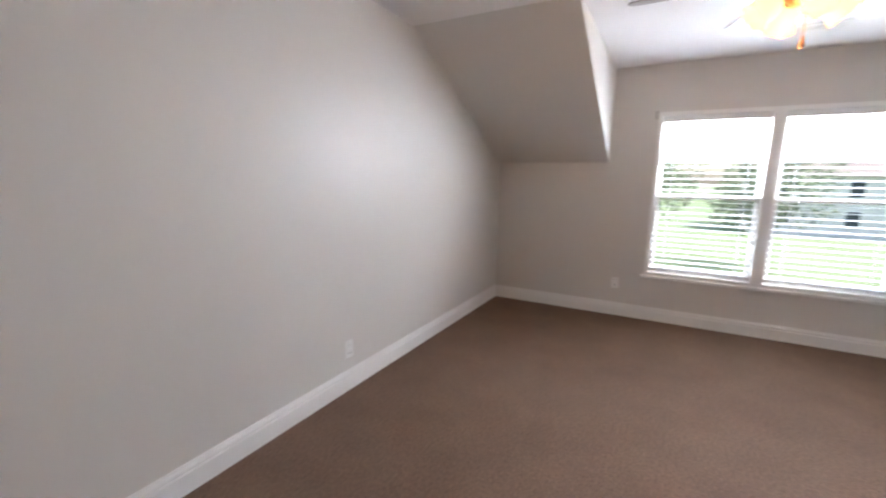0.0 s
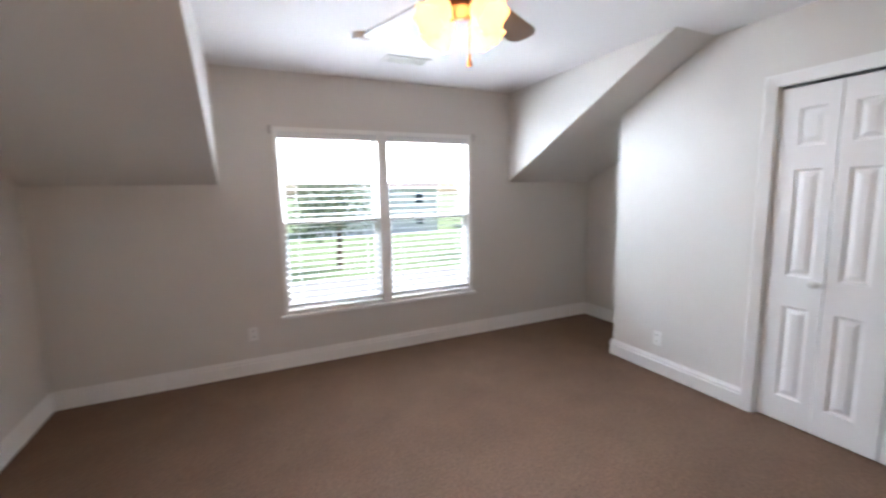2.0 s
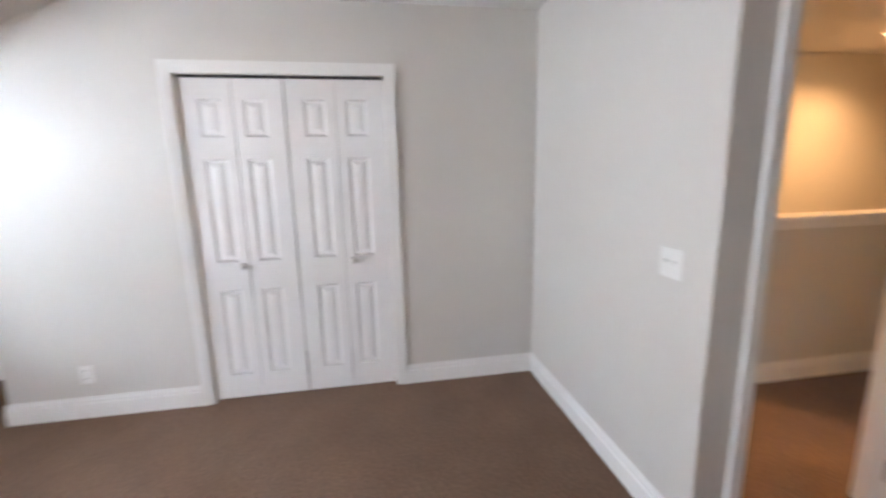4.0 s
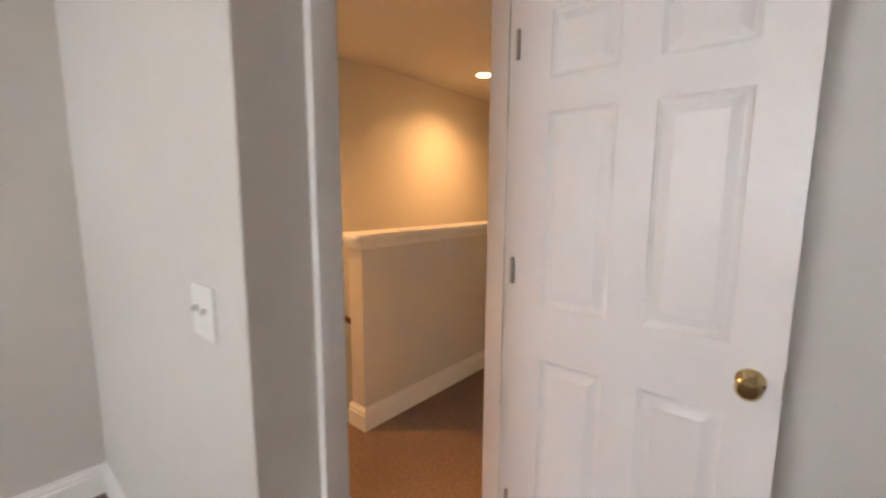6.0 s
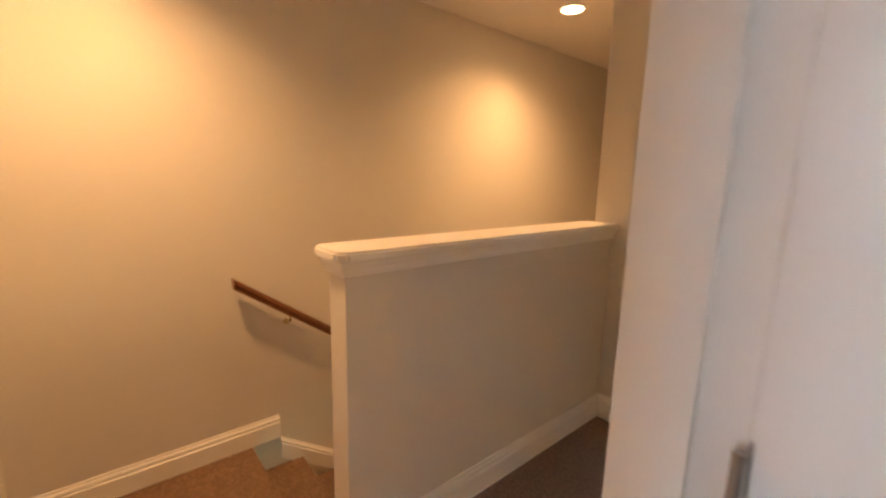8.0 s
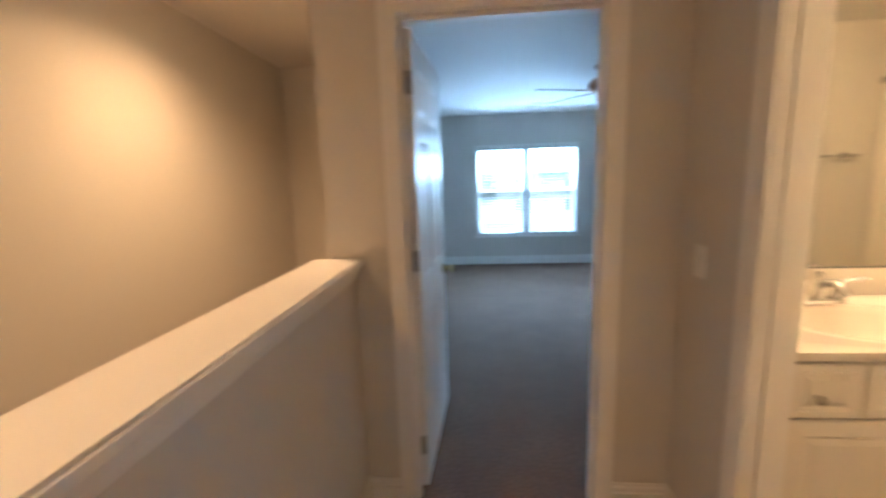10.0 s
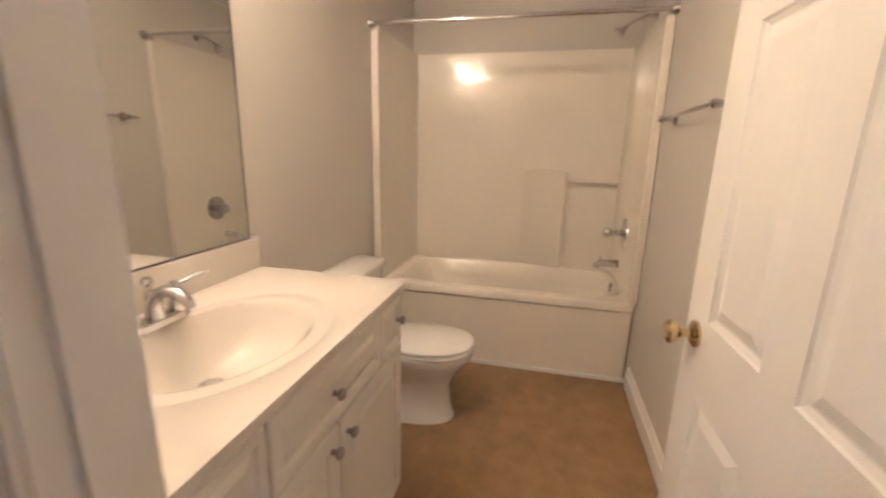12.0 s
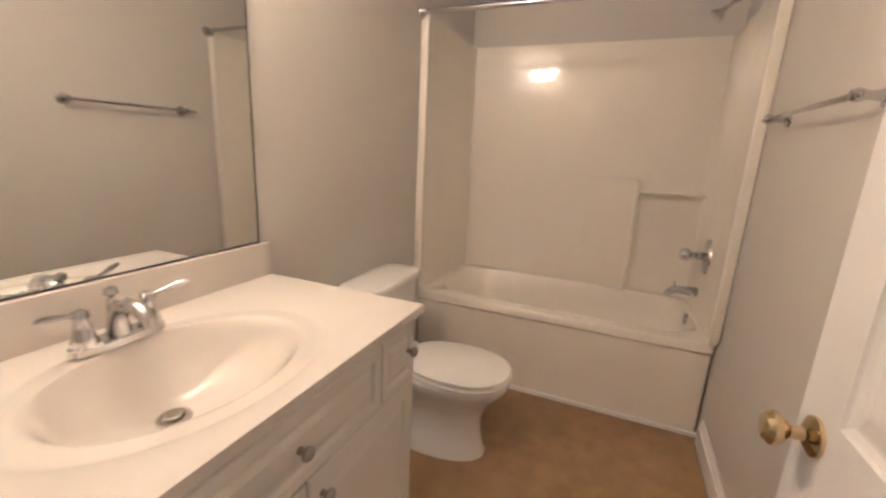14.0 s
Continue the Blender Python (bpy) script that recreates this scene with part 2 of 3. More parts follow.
for i in range(13):
    y1, z = -0.52 - 0.262 * i, -0.18 - 0.185 * (i + 1)
    bm = bmesh.new()
    box(bm, SX, y1 - 0.29, z - 0.19, FX, y1, z, bevel=0.012)
    part("step", bm, carpet_pile, stairs)
# half wall with a moulded cap
structure("half_wall", boxed(SX - 0.11, -2.11, -0.02, SX, -0.52, 1.085), wall_paint)
bm = bmesh.new()
x0, x1 = SX - 0.15, SX + 0.06
prism(bm, [(x0, -2.11), (x1, -2.11), (x1, -0.51), (x1 - 0.03, -0.482), (x0 + 0.03, -0.482), (x0, -0.51)], "z", 1.092, 1.127)
bmesh.ops.bevel(bm, geom=[e for e in bm.edges], offset=0.008, segments=2, affect="EDGES")
structure("half_wall_cap", bm, trim_paint, smooth=True)
bm = bmesh.new()
for o, z0, z1 in ((0.020, 1.07, 1.0925), (0.011, 1.045, 1.0705)):
    box(bm, SX - 0.11 - o, -2.11, z0, SX + o, -0.52 + o, z1, bevel=0.004)
structure("half_wall_moulding", bm, trim_paint, smooth=True)

# ---- bath and bedroom two: shell ----
BL, BR, BE = -2.27, -0.67, -1.86
structure("wall_bath_mirror", boxed(BE - 0.12, BL - 0.11, 0, 1.05, BL, H), wall_paint)
structure("wall_bath_tub", boxed(BE - 0.12, BL, 0, BE, -0.55, H), wall_paint)
structure("wall_bath_towel", boxed(BE, BR, 0, L - 0.12, BR + 0.12, H), wall_paint)
structure("ceiling_bath", boxed(BE - 0.12, BL - 0.11, H, HX - 0.11, -0.67, H + 0.1), ceiling_paint)
structure("floor_bath", boxed(BE - 0.12, BL - 0.11, -0.02, HX - 0.05, BR, 0.002), vinyl)
VX0, VX1, VZ0, VZ1, VW = 0.27, 1.92, 0.48, 1.975, -7.45
bm = bmesh.new()
box(bm, -1.6, VW - 0.15, 0, VX0, VW, H), box(bm, VX1, VW - 0.15, 0, 3.7, VW, H)
box(bm, VX0, VW - 0.15, 0, VX1, VW, VZ0), box(bm, VX0, VW - 0.15, VZ1, VX1, VW, H)
structure("wall_south", bm, wall_paint)
structure("wall_bedroom_two_west", boxed(-1.72, VW - 0.15, 0, -1.6, -2.38, H), wall_paint)
structure("wall_bedroom_two_east", boxed(3.6, VW - 0.15, 0, 3.72, SY - 0.12, H), wall_paint)
structure("wall_bedroom_two_north", boxed(-1.6, -2.46, 0, 1.05, -2.385, H), wall_paint)
structure("wall_bedroom_two_return", boxed(SX - 0.11, SY - 0.24, 0, 3.6, SY - 0.12, H), wall_paint)
structure("floor_bedroom_two", boxed(-1.72, VW - 0.15, -0.02, 3.72, -2.21, -0.001), carpet_pile)
bm = boxed(-1.72, VW - 0.15, H, 3.72, SY - 0.12, H + 0.1)
box(bm, -1.72, SY - 0.12, H, HX - 0.11, -2.385, H + 0.1)
structure("ceiling_bedroom_two", bm, ceiling_paint)

# ---- baseboards and casings ----
BASE = [(0, 0), (0.017, 0), (0.017, 0.094), (0.010, 0.098), (0.010, 0.102), (0.014, 0.107), (0.012, 0.118), (0.007, 0.123), (0.005, 0.135), (0, 0.135)]


def baseboard(x0, y0, x1, y1, nx, ny, z=0.0, z1=None):
    """A moulded board along a wall; (nx, ny) points into the room."""
    bm = bmesh.new()
    a = [bm.verts.new((x0 + nx * o, y0 + ny * o, z + h)) for o, h in BASE]
    b = [bm.verts.new((x1 + nx * o, y1 + ny * o, (z if z1 is None else z1) + h)) for o, h in BASE]
    for i in range(len(BASE)):
        j = (i + 1) % len(BASE)
        bm.faces.new((a[i], a[j], b[j], b[i]))
    bm.faces.new(a), bm.faces.new(b)
    return structure("baseboard", bm, trim_paint)


K = 0.065  # casing width
for args in (
    (L, -0.55, L, W, 1, 0), (L, W, N, W, 0, -1), (N, 3.872, N, W, -1, 0), (R - 0.017, 3.872, N, 3.872, 0, 1),
    (R, CY1 + K, R, 3.872, -1, 0), (R, 0.55, R, CY0 - K, -1, 0), (1.383, 0.55, R, 0.55, 0, 1), (1.40, BY1 + K, 1.40, 0.55, -1, 0),
    (L, -0.55, 1.40, -0.55, 0, 1), (1.40, -0.55, 1.40, BY0 - K, -1, 0),
    (1.51, 0.43, SX - 0.02, 0.43, 0, -1), (1.51, BY1 + K, 1.51, 0.43, 1, 0), (HX, -0.67, 1.51, -0.67, 0, -1),
    (HX, -2.11, HX, TY0 - K, 1, 0), (SX - 0.11, -2.11, SX - 0.11, -0.52, -1, 0), (SX - 0.127, -0.52, SX + 0.017, -0.52, 0, 1),
    (SX, -0.52, SX, -0.52, 1, 0), (EX1 + K, -2.11, SX - 0.11, -2.11, 0, 1), (HX, -2.11, EX0 - K, -2.11, 0, 1),
    (-1.03, BR, 1.05, BR, 0, -1), (-1.6, VW, 3.6, VW, 0, 1), (-1.6, VW, -1.6, -2.46, 1, 0), (3.6, VW, 3.6, SY - 0.24, -1, 0),
    (1.05, TY1 + K, 1.05, BR, -1, 0),
):
    baseboard(*args)
baseboard(FX, -0.68, FX, 0.43, -1, 0, -0.18)
baseboard(SX, 0.43, FX, 0.43, 0, -1, -0.18)
baseboard(FX, -0.68, FX, SY, -1, 0, -0.32, -0.32 - (SY * -1 - 0.68) * 0.185 / 0.262)
structure("tub_trim", boxed(-1.088, -2.25, 0.002, -1.07, -0.55, 0.024, bevel=0.004), trim_paint)

PROFILE = ((0.0, 0.012, 0.011), (0.012, 0.030, 0.014), (0.030, 0.046, 0.017), (0.046, 0.065, 0.021))


def casing(axis, face, out, a0, a1, top, z0=0.0):
    """Moulded frame round an opening in the plane axis=face, on the side out (+1 or -1), from a0 to a1 along the wall."""
    bm = bmesh.new()
    for w0, w1, d in PROFILE:
        f0, f1 = sorted((face, face + out * d))
        for p0, p1, q0, q1 in ((a0 - w1, a0 - w0, z0, top + w1), (a1 + w0, a1 + w1, z0, top + w1), (a0 - w0, a1 + w0, top + w0, top + w1)):
            if axis == "x":
                box(bm, f0, p0, q0, f1, p1, q1)
            else:
                box(bm, p0, f0, q0, p1, f1, q1)
    return structure("trim", bm, trim_paint)


def jamb(axis, f0, f1, a0, a1, top, stop):
    bm = bmesh.new()
    s0, s1 = stop
    for p0, p1, q0, q1 in ((a0, a0 + 0.004, 0, top), (a1 - 0.004, a1, 0, top), (a0 + 0.004, a1 - 0.004, top - 0.004, top)):
        box(bm, *((f0, p0, q0, f1, p1, q1) if axis == "x" else (p0, f0, q0, p1, f1, q1)))
    for p0, p1, q0, q1 in ((a0 + 0.004, a0 + 0.014, 0, top - 0.004), (a1 - 0.014, a1 - 0.004, 0, top - 0.004), (a0 + 0.014, a1 - 0.014, top - 0.014, top - 0.004)):
        box(bm, *((s0, p0, q0, s1, p1, q1) if axis == "x" else (p0, s0, q0, p1, s1, q1)))
    return structure("trim", bm, trim_paint)


casing("x", R, -1, CY0, CY1, CZ)
casing("x", 1.40, -1, BY0, BY1, DZ), casing("x", 1.51, 1, BY0, BY1, DZ), jamb("x", 1.399, 1.511, BY0, BY1, DZ, (1.44, 1.475))
casing("x", HX, 1, TY0, TY1, DZ), casing("x", 1.05, -1, TY0, TY1, DZ), jamb("x", 1.049, HX + 0.001, TY0, TY1, DZ, (1.09, 1.125))
casing("y", -2.11, 1, EX0, EX1, DZ), casing("y", -2.22, -1, EX0, EX1, DZ), jamb("y", -2.221, -2.109, EX0, EX1, DZ, (-2.18, -2.145))
jamb("x", R - 0.001, R + 0.111, CY0, CY1, CZ, (R + 0.09, R + 0.1))

# ---- doors ----
def panel_rings(bm, x0, x1, z0, z1, face, out):
    """A moulded raised panel in a recess; out is the side that its face looks to."""
    rings = []
    for inset, depth in ((0, 0), (0.004, -0.005), (0.014, -0.010), (0.019, -0.010), (0.045, -0.002), (0.048, -0.002)):
        y = face + out * depth
        rings.append([Vector(p) for p in ((x0 + inset, y, z0 + inset), (x1 - inset, y, z0 + inset), (x1 - inset, y, z1 - inset), (x0 + inset, y, z1 - inset))])
    vs = [[bm.verts.new(p) for p in r] for r in rings]
    for a, b in zip(vs, vs[1:]):
        for i in range(4):
            bm.faces.new((a[i], a[(i + 1) % 4], b[(i + 1) % 4], b[i]))
    bm.faces.new(vs[-1])


def leaf(parent, x0, x1, height, cols, rows, thick=0.035, name="leaf", z0=0.0):
    """A panelled leaf from x0 to x1 with its faces at y = 0 and y = -thick."""
    bm = bmesh.new()
    xs = [x0] + [c for col in cols for c in col] + [x1]
    for i in range(0, len(xs), 2):
        box(bm, xs[i], -thick, z0, xs[i + 1], 0, height)
    zs = [z0] + [r for row in rows for r in row] + [height]
    for c0, c1 in cols:
        for i in range(0, len(zs), 2):
            box(bm, c0, -thick, zs[i], c1, 0, zs[i + 1])
    body = part(name, bm, door_paint, parent, smooth=False)
    for c0, c1 in cols:
        for r0, r1 in rows:
            bm = bmesh.new()
            panel_rings(bm, c0, c1, r0, r1, 0, 1), panel_rings(bm, c0, c1, r0, r1, -thick, -1)
            part("panel", bm, door_paint, body, smooth=False)
    return body


KNOB = [(0.0, 0.0), (0.032, 0.0), (0.032, 0.006), (0.022, 0.012), (0.011, 0.016), (0.010, 0.034), (0.020, 0.042), (0.028, 0.052), (0.028, 0.060), (0.021, 0.068), (0.0, 0.071)]
ROWS = ((0.235, 0.80), (0.985, 1.60), (1.70, 1.90))


def room_door(name, hinge, turn, width, label, knob=0.90):
    """A six-panel leaf that runs from its hinge along its own +x, with knobs and three hinges."""
    d = thing(name, hinge, label, "door", turn=turn)
    half = (width - 0.32) / 2
    leaf(d, 0.003, width, 2.025, ((0.11, 0.11 + half), (0.21 + half, width - 0.11)), ROWS, z0=0.012)
    for s, y in ((-90, 0.0), (90, -0.035)):
        part("knob", lathe(bmesh.new(), KNOB, pose(width - 0.062, y, knob, s, 0, 0)), brass, d, "polished brass knob")
    for z in (0.22, 1.09, 1.82):
        bm = lathe(bmesh.new(), [(0, -0.045), (0.006, -0.045), (0.006, 0.045), (0, 0.045)], pose(-0.004, 0.005, z), 10)
        box(bm, -0.002, -0.034, z - 0.045, 0.0035, 0.0, z + 0.045)
        part("hinge", bm, nickel, d, "nickel hinge")
    part("latch_plate", boxed(width - 0.001, -0.03, knob - 0.03, width + 0.002, -0.006, knob + 0.03), brass, d)
    return d


room_door("door_1", (1.395, BY0 + 0.02, 0), 180 + 0, 0.735, "white six-panel bedroom door standing open with brass knob").scale = (1, -1, 1)
room_door("door_2", (1.052, TY1 - 0.004, 0), 181.6, 0.76, "white six-panel bathroom door standing open with brass knob", 0.938)
room_door("door_3", (EX1 - 0.004, -2.215, 0), -93, 0.80, "white six-panel door opened into the second bedroom")
strike = thing("strike_plate", (1.105, TY0 + 0.004, 0.887), "brass strike plate on the white door jamb", "strike plate")
part("plate", boxed(-0.016, 0, -0.032, 0.016, 0.002, 0.032), brass, strike)
# proud near-black patch paints the shade inside the latch hole
part("latch_hole", boxed(-0.007, 0.002, -0.013, 0.007, 0.003, 0.013), dark_gap, strike)

BROWS = ((0.175, 0.745), (0.93, 1.555), (1.685, 1.90))
lw = (CY1 - CY0 - 0.02) / 4
for k in (0, 1):
    bif = thing("bifold_door", (R + 0.045, CY1 - 0.006 - k * (2 * lw + 0.006), 0.0), "white closed bifold closet door with moulded panels", "closet door", "closet doors", turn=-90)
    for j in (0, 1):
        b = leaf(bif, j * lw + 0.002, (j + 1) * lw - 0.002, 2.018, ((j * lw + (0.105, 0.06)[j], (j + 1) * lw - (0.06, 0.105)[j]),), BROWS, 0.03, z0=0.015)
        b.location.y = 0.0
    kx = lw - 0.035 if k == 0 else lw + 0.05
    part("knob", lathe(bmesh.new(), [(0, 0), (0.015, 0), (0.010, 0.014), (0.022, 0.027), (0.023, 0.036), (0.016, 0.043), (0.0, 0.046)], pose(kx, -0.03, 0.905, 90, 0, 0), 16), plastic, bif, "small white round knob")
# track strip coloured near-black to paint the shade in the gap above the leaves
tagged(new("closet_track", meshed("closet_track", boxed(R + 0.02, CY0 + 0.01, 2.024, R + 0.06, CY1 - 0.01, 2.036), dark_gap)), "near-black track strip filling the gap above the closet doors", "door track")

# ---- windows ----
def window(name, x0, x1, z0, z1, y, out):
    """Twin double-hung window in a wall whose room face is y; out is +1 or -1, the way to the open."""
    w = thing(name, (0, 0, 0), "white twin double-hung window with a deep sill", "window")
    w["kind"] = "structure"
    mid = (x0 + x1) / 2
    bm = bmesh.new()
    f0, f1 = sorted((y + out * 0.003, y + out * 0.14))
    box(bm, x0, f0, z0, x0 + 0.035, f1, z1), box(bm, x1 - 0.035, f0, z0, x1, f1, z1)
    box(bm, mid - 0.045, f0, z0, mid + 0.045, f1, z1)
    for a, b in ((x0 + 0.035, mid - 0.045), (mid + 0.045, x1 - 0.035)):
        box(bm, a, f0, z1 - 0.035, b, f1, z1), box(bm, a, f0, z0, b, f1, z0 + 0.03)
    part("window_frame", bm, trim_paint, w, smooth=False)
    zm = (z0 + z1) / 2
    for a, b in ((x0 + 0.035, mid - 0.045), (mid + 0.045, x1 - 0.035)):
        for q0, q1, d in ((z0 + 0.03, zm + 0.02, 0.075), (zm - 0.02, z1 - 0.035, 0.105)):
            s0, s1 = sorted((y + out * (d - 0.014), y + out * (d + 0.014)))
            bm = bmesh.new()
            box(bm, a, s0, q0, a + 0.035, s1, q1), box(bm, b - 0.035, s0, q0, b, s1, q1)
            box(bm, a + 0.035, s0, q0, b - 0.035, s1, q0 + 0.04), box(bm, a + 0.035, s0, q1 - 0.04, b - 0.035, s1, q1)
            sash = part("sash", bm, trim_paint, w, smooth=False)
            p = part("pane", boxed(a + 0.035, y + out * d - 0.002, q0 + 0.04, b - 0.035, y + out * d + 0.002, q1 - 0.04), glass, sash, smooth=False)
            p.visible_shadow = False
    s0, s1 = sorted((y - out * 0.03, y + out * 0.0025))
    part("window_sill", boxed(x0 - 0.03, s0, z0 - 0.028, x1 + 0.03, s1, z0 - 0.001, bevel=0.005), trim_paint, w)
    return w


window("window_1", WX0, WX1, WZ0, WZ1, W, 1)
window("window_2", VX0, VX1, VZ0, VZ1, VW, -1)


def blind(x0, x1, z0, z1, y, out, spacing, tilt, label, raised=0.0):
    b = thing("window_blind", ((x0 + x1) / 2, y, z0), label, "blind", "window blinds")
    w = x1 - x0
    part("headrail", boxed(-w / 2, -0.028, z1 - z0 - 0.055, w / 2, 0.028, z1 - z0, bevel=0.004), slat_paint, b)
    part("bottom_rail", boxed(-w / 2, -0.025, raised, w / 2, 0.025, raised + 0.018, bevel=0.004), slat_paint, b)
    bm = bmesh.new()
    prism(bm, [(-0.025, -0.0012), (-0.012, 0.0006), (0, 0.0012), (0.012, 0.0006), (0.025, -0.0012), (0.012, -0.0014), (0, -0.0008), (-0.012, -0.0014)], "x", -w / 2 + 0.004, w / 2 - 0.004)
    me = meshed("slat", bm, slat_paint)
    n = int((z1 - z0 - 0.075 - raised) / spacing)
    for i in range(n):
        s = new("slat", me)
        s.parent = b
        s.matrix_local = pose(0, 0, raised + 0.04 + i * spacing, tilt)
    for cx in (-w * 0.36, w * 0.36):
        bm = bmesh.new()
        tube(bm, ((cx, -0.026, raised), (cx, -0.026, z1 - z0 - 0.05)), 0.0012, 6), tube(bm, ((cx, 0.026, raised), (cx, 0.026, z1 - z0 - 0.05)), 0.0012, 6)
        part("ladder_cord", bm, slat_paint, b)
    return b


m1 = (WX0 + WX1) / 2
for a, b in ((WX0 + 0.038, m1 - 0.048), (m1 + 0.048, WX1 - 0.038)):
    blind(a, b, WZ0 + 0.032, WZ1 - 0.037, W + 0.030, 1, 0.053, 4, "white faux-wood slat blind lowered with slats open", 0.03)
m2 = (VX0 + VX1) / 2
for a, b in ((VX0 + 0.038, m2 - 0.048), (m2 + 0.048, VX1 - 0.038)):
    blind(a, b, VZ0 + 0.032, VZ1 - 0.037, VW - 0.030, -1, 0.0475, -4, "white slat blind lowered over the second bedroom window")
for x in (WX0 - 0.02, WX1 + 0.02):
    br = thing("rod_bracket", (x, W, 1.995), "small dark curtain rod bracket beside the window", "bracket", "rod brackets")
    bm = boxed(-0.011, -0.006, -0.035, 0.011, 0.0, 0.035, bevel=0.002)
    box(bm, -0.006, -0.05, -0.004, 0.006, -0.006, 0.012, bevel=0.002)
    part("plate", bm, nickel, br)

# ---- ceiling fans ----
def ceiling_fan(x, y, first, lit, label):
    f = thing("ceiling_fan", (x, y, H), label, "ceiling fan", "ceiling fans")
    part("canopy", lathe(bmesh.new(), [(0, 0), (0.07, 0), (0.068, -0.02), (0.045, -0.045), (0.014, -0.055), (0.014, -0.10), (0, -0.10)]), fan_metal, f)
    part("motor", lathe(bmesh.new(), [(0, -0.09), (0.05, -0.10), (0.10, -0.13), (0.125, -0.17), (0.125, -0.20), (0.11, -0.225), (0.07, -0.25), (0.055, -0.29), (0.06, -0.32), (0.03, -0.345), (0, -0.35)], seg=32), fan_metal, f, "bronze motor housing")
    out = [(0.19, -0.045), (0.30, -0.055), (0.60, -0.07), (0.65, -0.05), (0.665, 0.0), (0.65, 0.05), (0.60, 0.07), (0.30, 0.055), (0.19, 0.045)]
    for i in range(5):
        m = pose(0, 0, -0.225, 0, 0, first + 72 * i) @ pose(0, 0, 0, -12, 0, 0)
        bm = prism(bmesh.new(), out, "z", -0.003, 0.003)
        bmesh.ops.transform(bm, matrix=m, verts=bm.verts)
        bl = part("blade", bm, blade_wood, f, smooth=False)
        bm = prism(bmesh.new(), [(0.09, -0.018), (0.20, -0.012), (0.24, -0.035), (0.27, 0.0), (0.24, 0.035), (0.20, 0.012), (0.09, 0.018)], "z", -0.009, -0.0035)
        bmesh.ops.transform(bm, matrix=m, verts=bm.verts)
        part("blade_arm", bm, fan_metal, bl)
    if lit:
        for i in range(4):
            m = pose(0, 0, -0.315, 0, 0, 15 + 90 * i) @ pose(0.075, 0, 0, 0, 132, 0)
            bm = bmesh.new()
            prof = [(0.02, 0.0), (0.035, 0.012), (0.058, 0.04), (0.066, 0.075), (0.062, 0.10), (0.075, 0.135), (0.071, 0.133), (0.058, 0.10), (0.062, 0.075), (0.054, 0.042), (0.03, 0.014), (0.016, 0.004)]
            seg, rings = 24, []
            for r, z in [(0.82 * a, 0.85 * b) for a, b in prof]:
                rings.append([m @ Vector(((r + (0.006 * math.cos(6 * a) if z > 0.09 else 0)) * math.cos(a), (r + (0.006 * math.cos(6 * a) if z > 0.09 else 0)) * math.sin(a), z)) for a in [2 * math.pi * q / seg for q in range(seg)]])
            loft(bm, rings, cap=False)
            part("lamp_shade", bm, lamp_glass, f, "lit amber tulip glass shade")
            part("socket", lathe(bmesh.new(), [(0, -0.03), (0.02, -0.03), (0.024, 0.01), (0, 0.012)], m, 16), fan_metal, f)
    bm = tube(bmesh.new(), ((0.02, -0.02, -0.34), (0.02, -0.02, -0.47)), 0.002, 6)
    ch = part("pull_chain", bm, brass, f)
    part("fob", lathe(bmesh.new(), [(0, -0.47), (0.004, -0.474), (0.006, -0.49), (0.011, -0.512), (0.008, -0.52), (0, -0.522)], pose(0.02, -0.02, 0), 12), fan_metal, ch, "turned wooden fob")
    return f


ceiling_fan(0.845, 2.73, 33, True, "bronze five-blade ceiling fan with lit amber glass shades")
bulb_light((0.845, 2.73, 1.93), 2.2, 0.12)
ceiling_fan(0.72, -4.7, 15, False, "dark five-blade ceiling fan in the second bedroom")


def vent(x, y, turn):
    v = thing("ceiling_vent", (x, y, H), "white louvred air vent in the ceiling", "air vent", "ceiling vents", turn)
    bm = bmesh.new()
    for a in ((-0.17, -0.08, 0.17, -0.055), (-0.17, 0.055, 0.17, 0.08), (-0.17, -0.055, -0.145, 0.055), (0.145, -0.055, 0.17, 0.055)):
        box(bm, a[0], a[1], -0.008, a[2], a[3], -0.0005)
    part("frame", bm, vent_metal, v)
    for i in range(7):
        part("slat", boxed(-0.145, -0.05 + i * 0.0155, -0.007, 0.145, -0.043 + i * 0.0155, -0.001), vent_metal, v)
    # near-black sheet paints the darkness of the duct behind the slats
    part("shade_backing", boxed(-0.145, -0.055, -0.001, 0.145, 0.055, -0.0004), dark_gap, v)


vent(1.22, 4.32, 0)
vent(0.95, -6.6, 0)


det = thing("smoke_detector", (0.79, 3.98, H), "round white smoke detector on the bedroom ceiling", "smoke detector")
part("base", lathe(bmesh.new(), [(0, -0.0005), (0.07, -0.0005), (0.07, -0.010), (0.066, -0.012), (0, -0.012)], seg=32), plastic, det)
part("cover", lathe(bmesh.new(), [(0, -0.012), (0.060, -0.012), (0.060, -0.026), (0.052, -0.034), (0.02, -0.038), (0, -0.038)], seg=32), plastic, det)


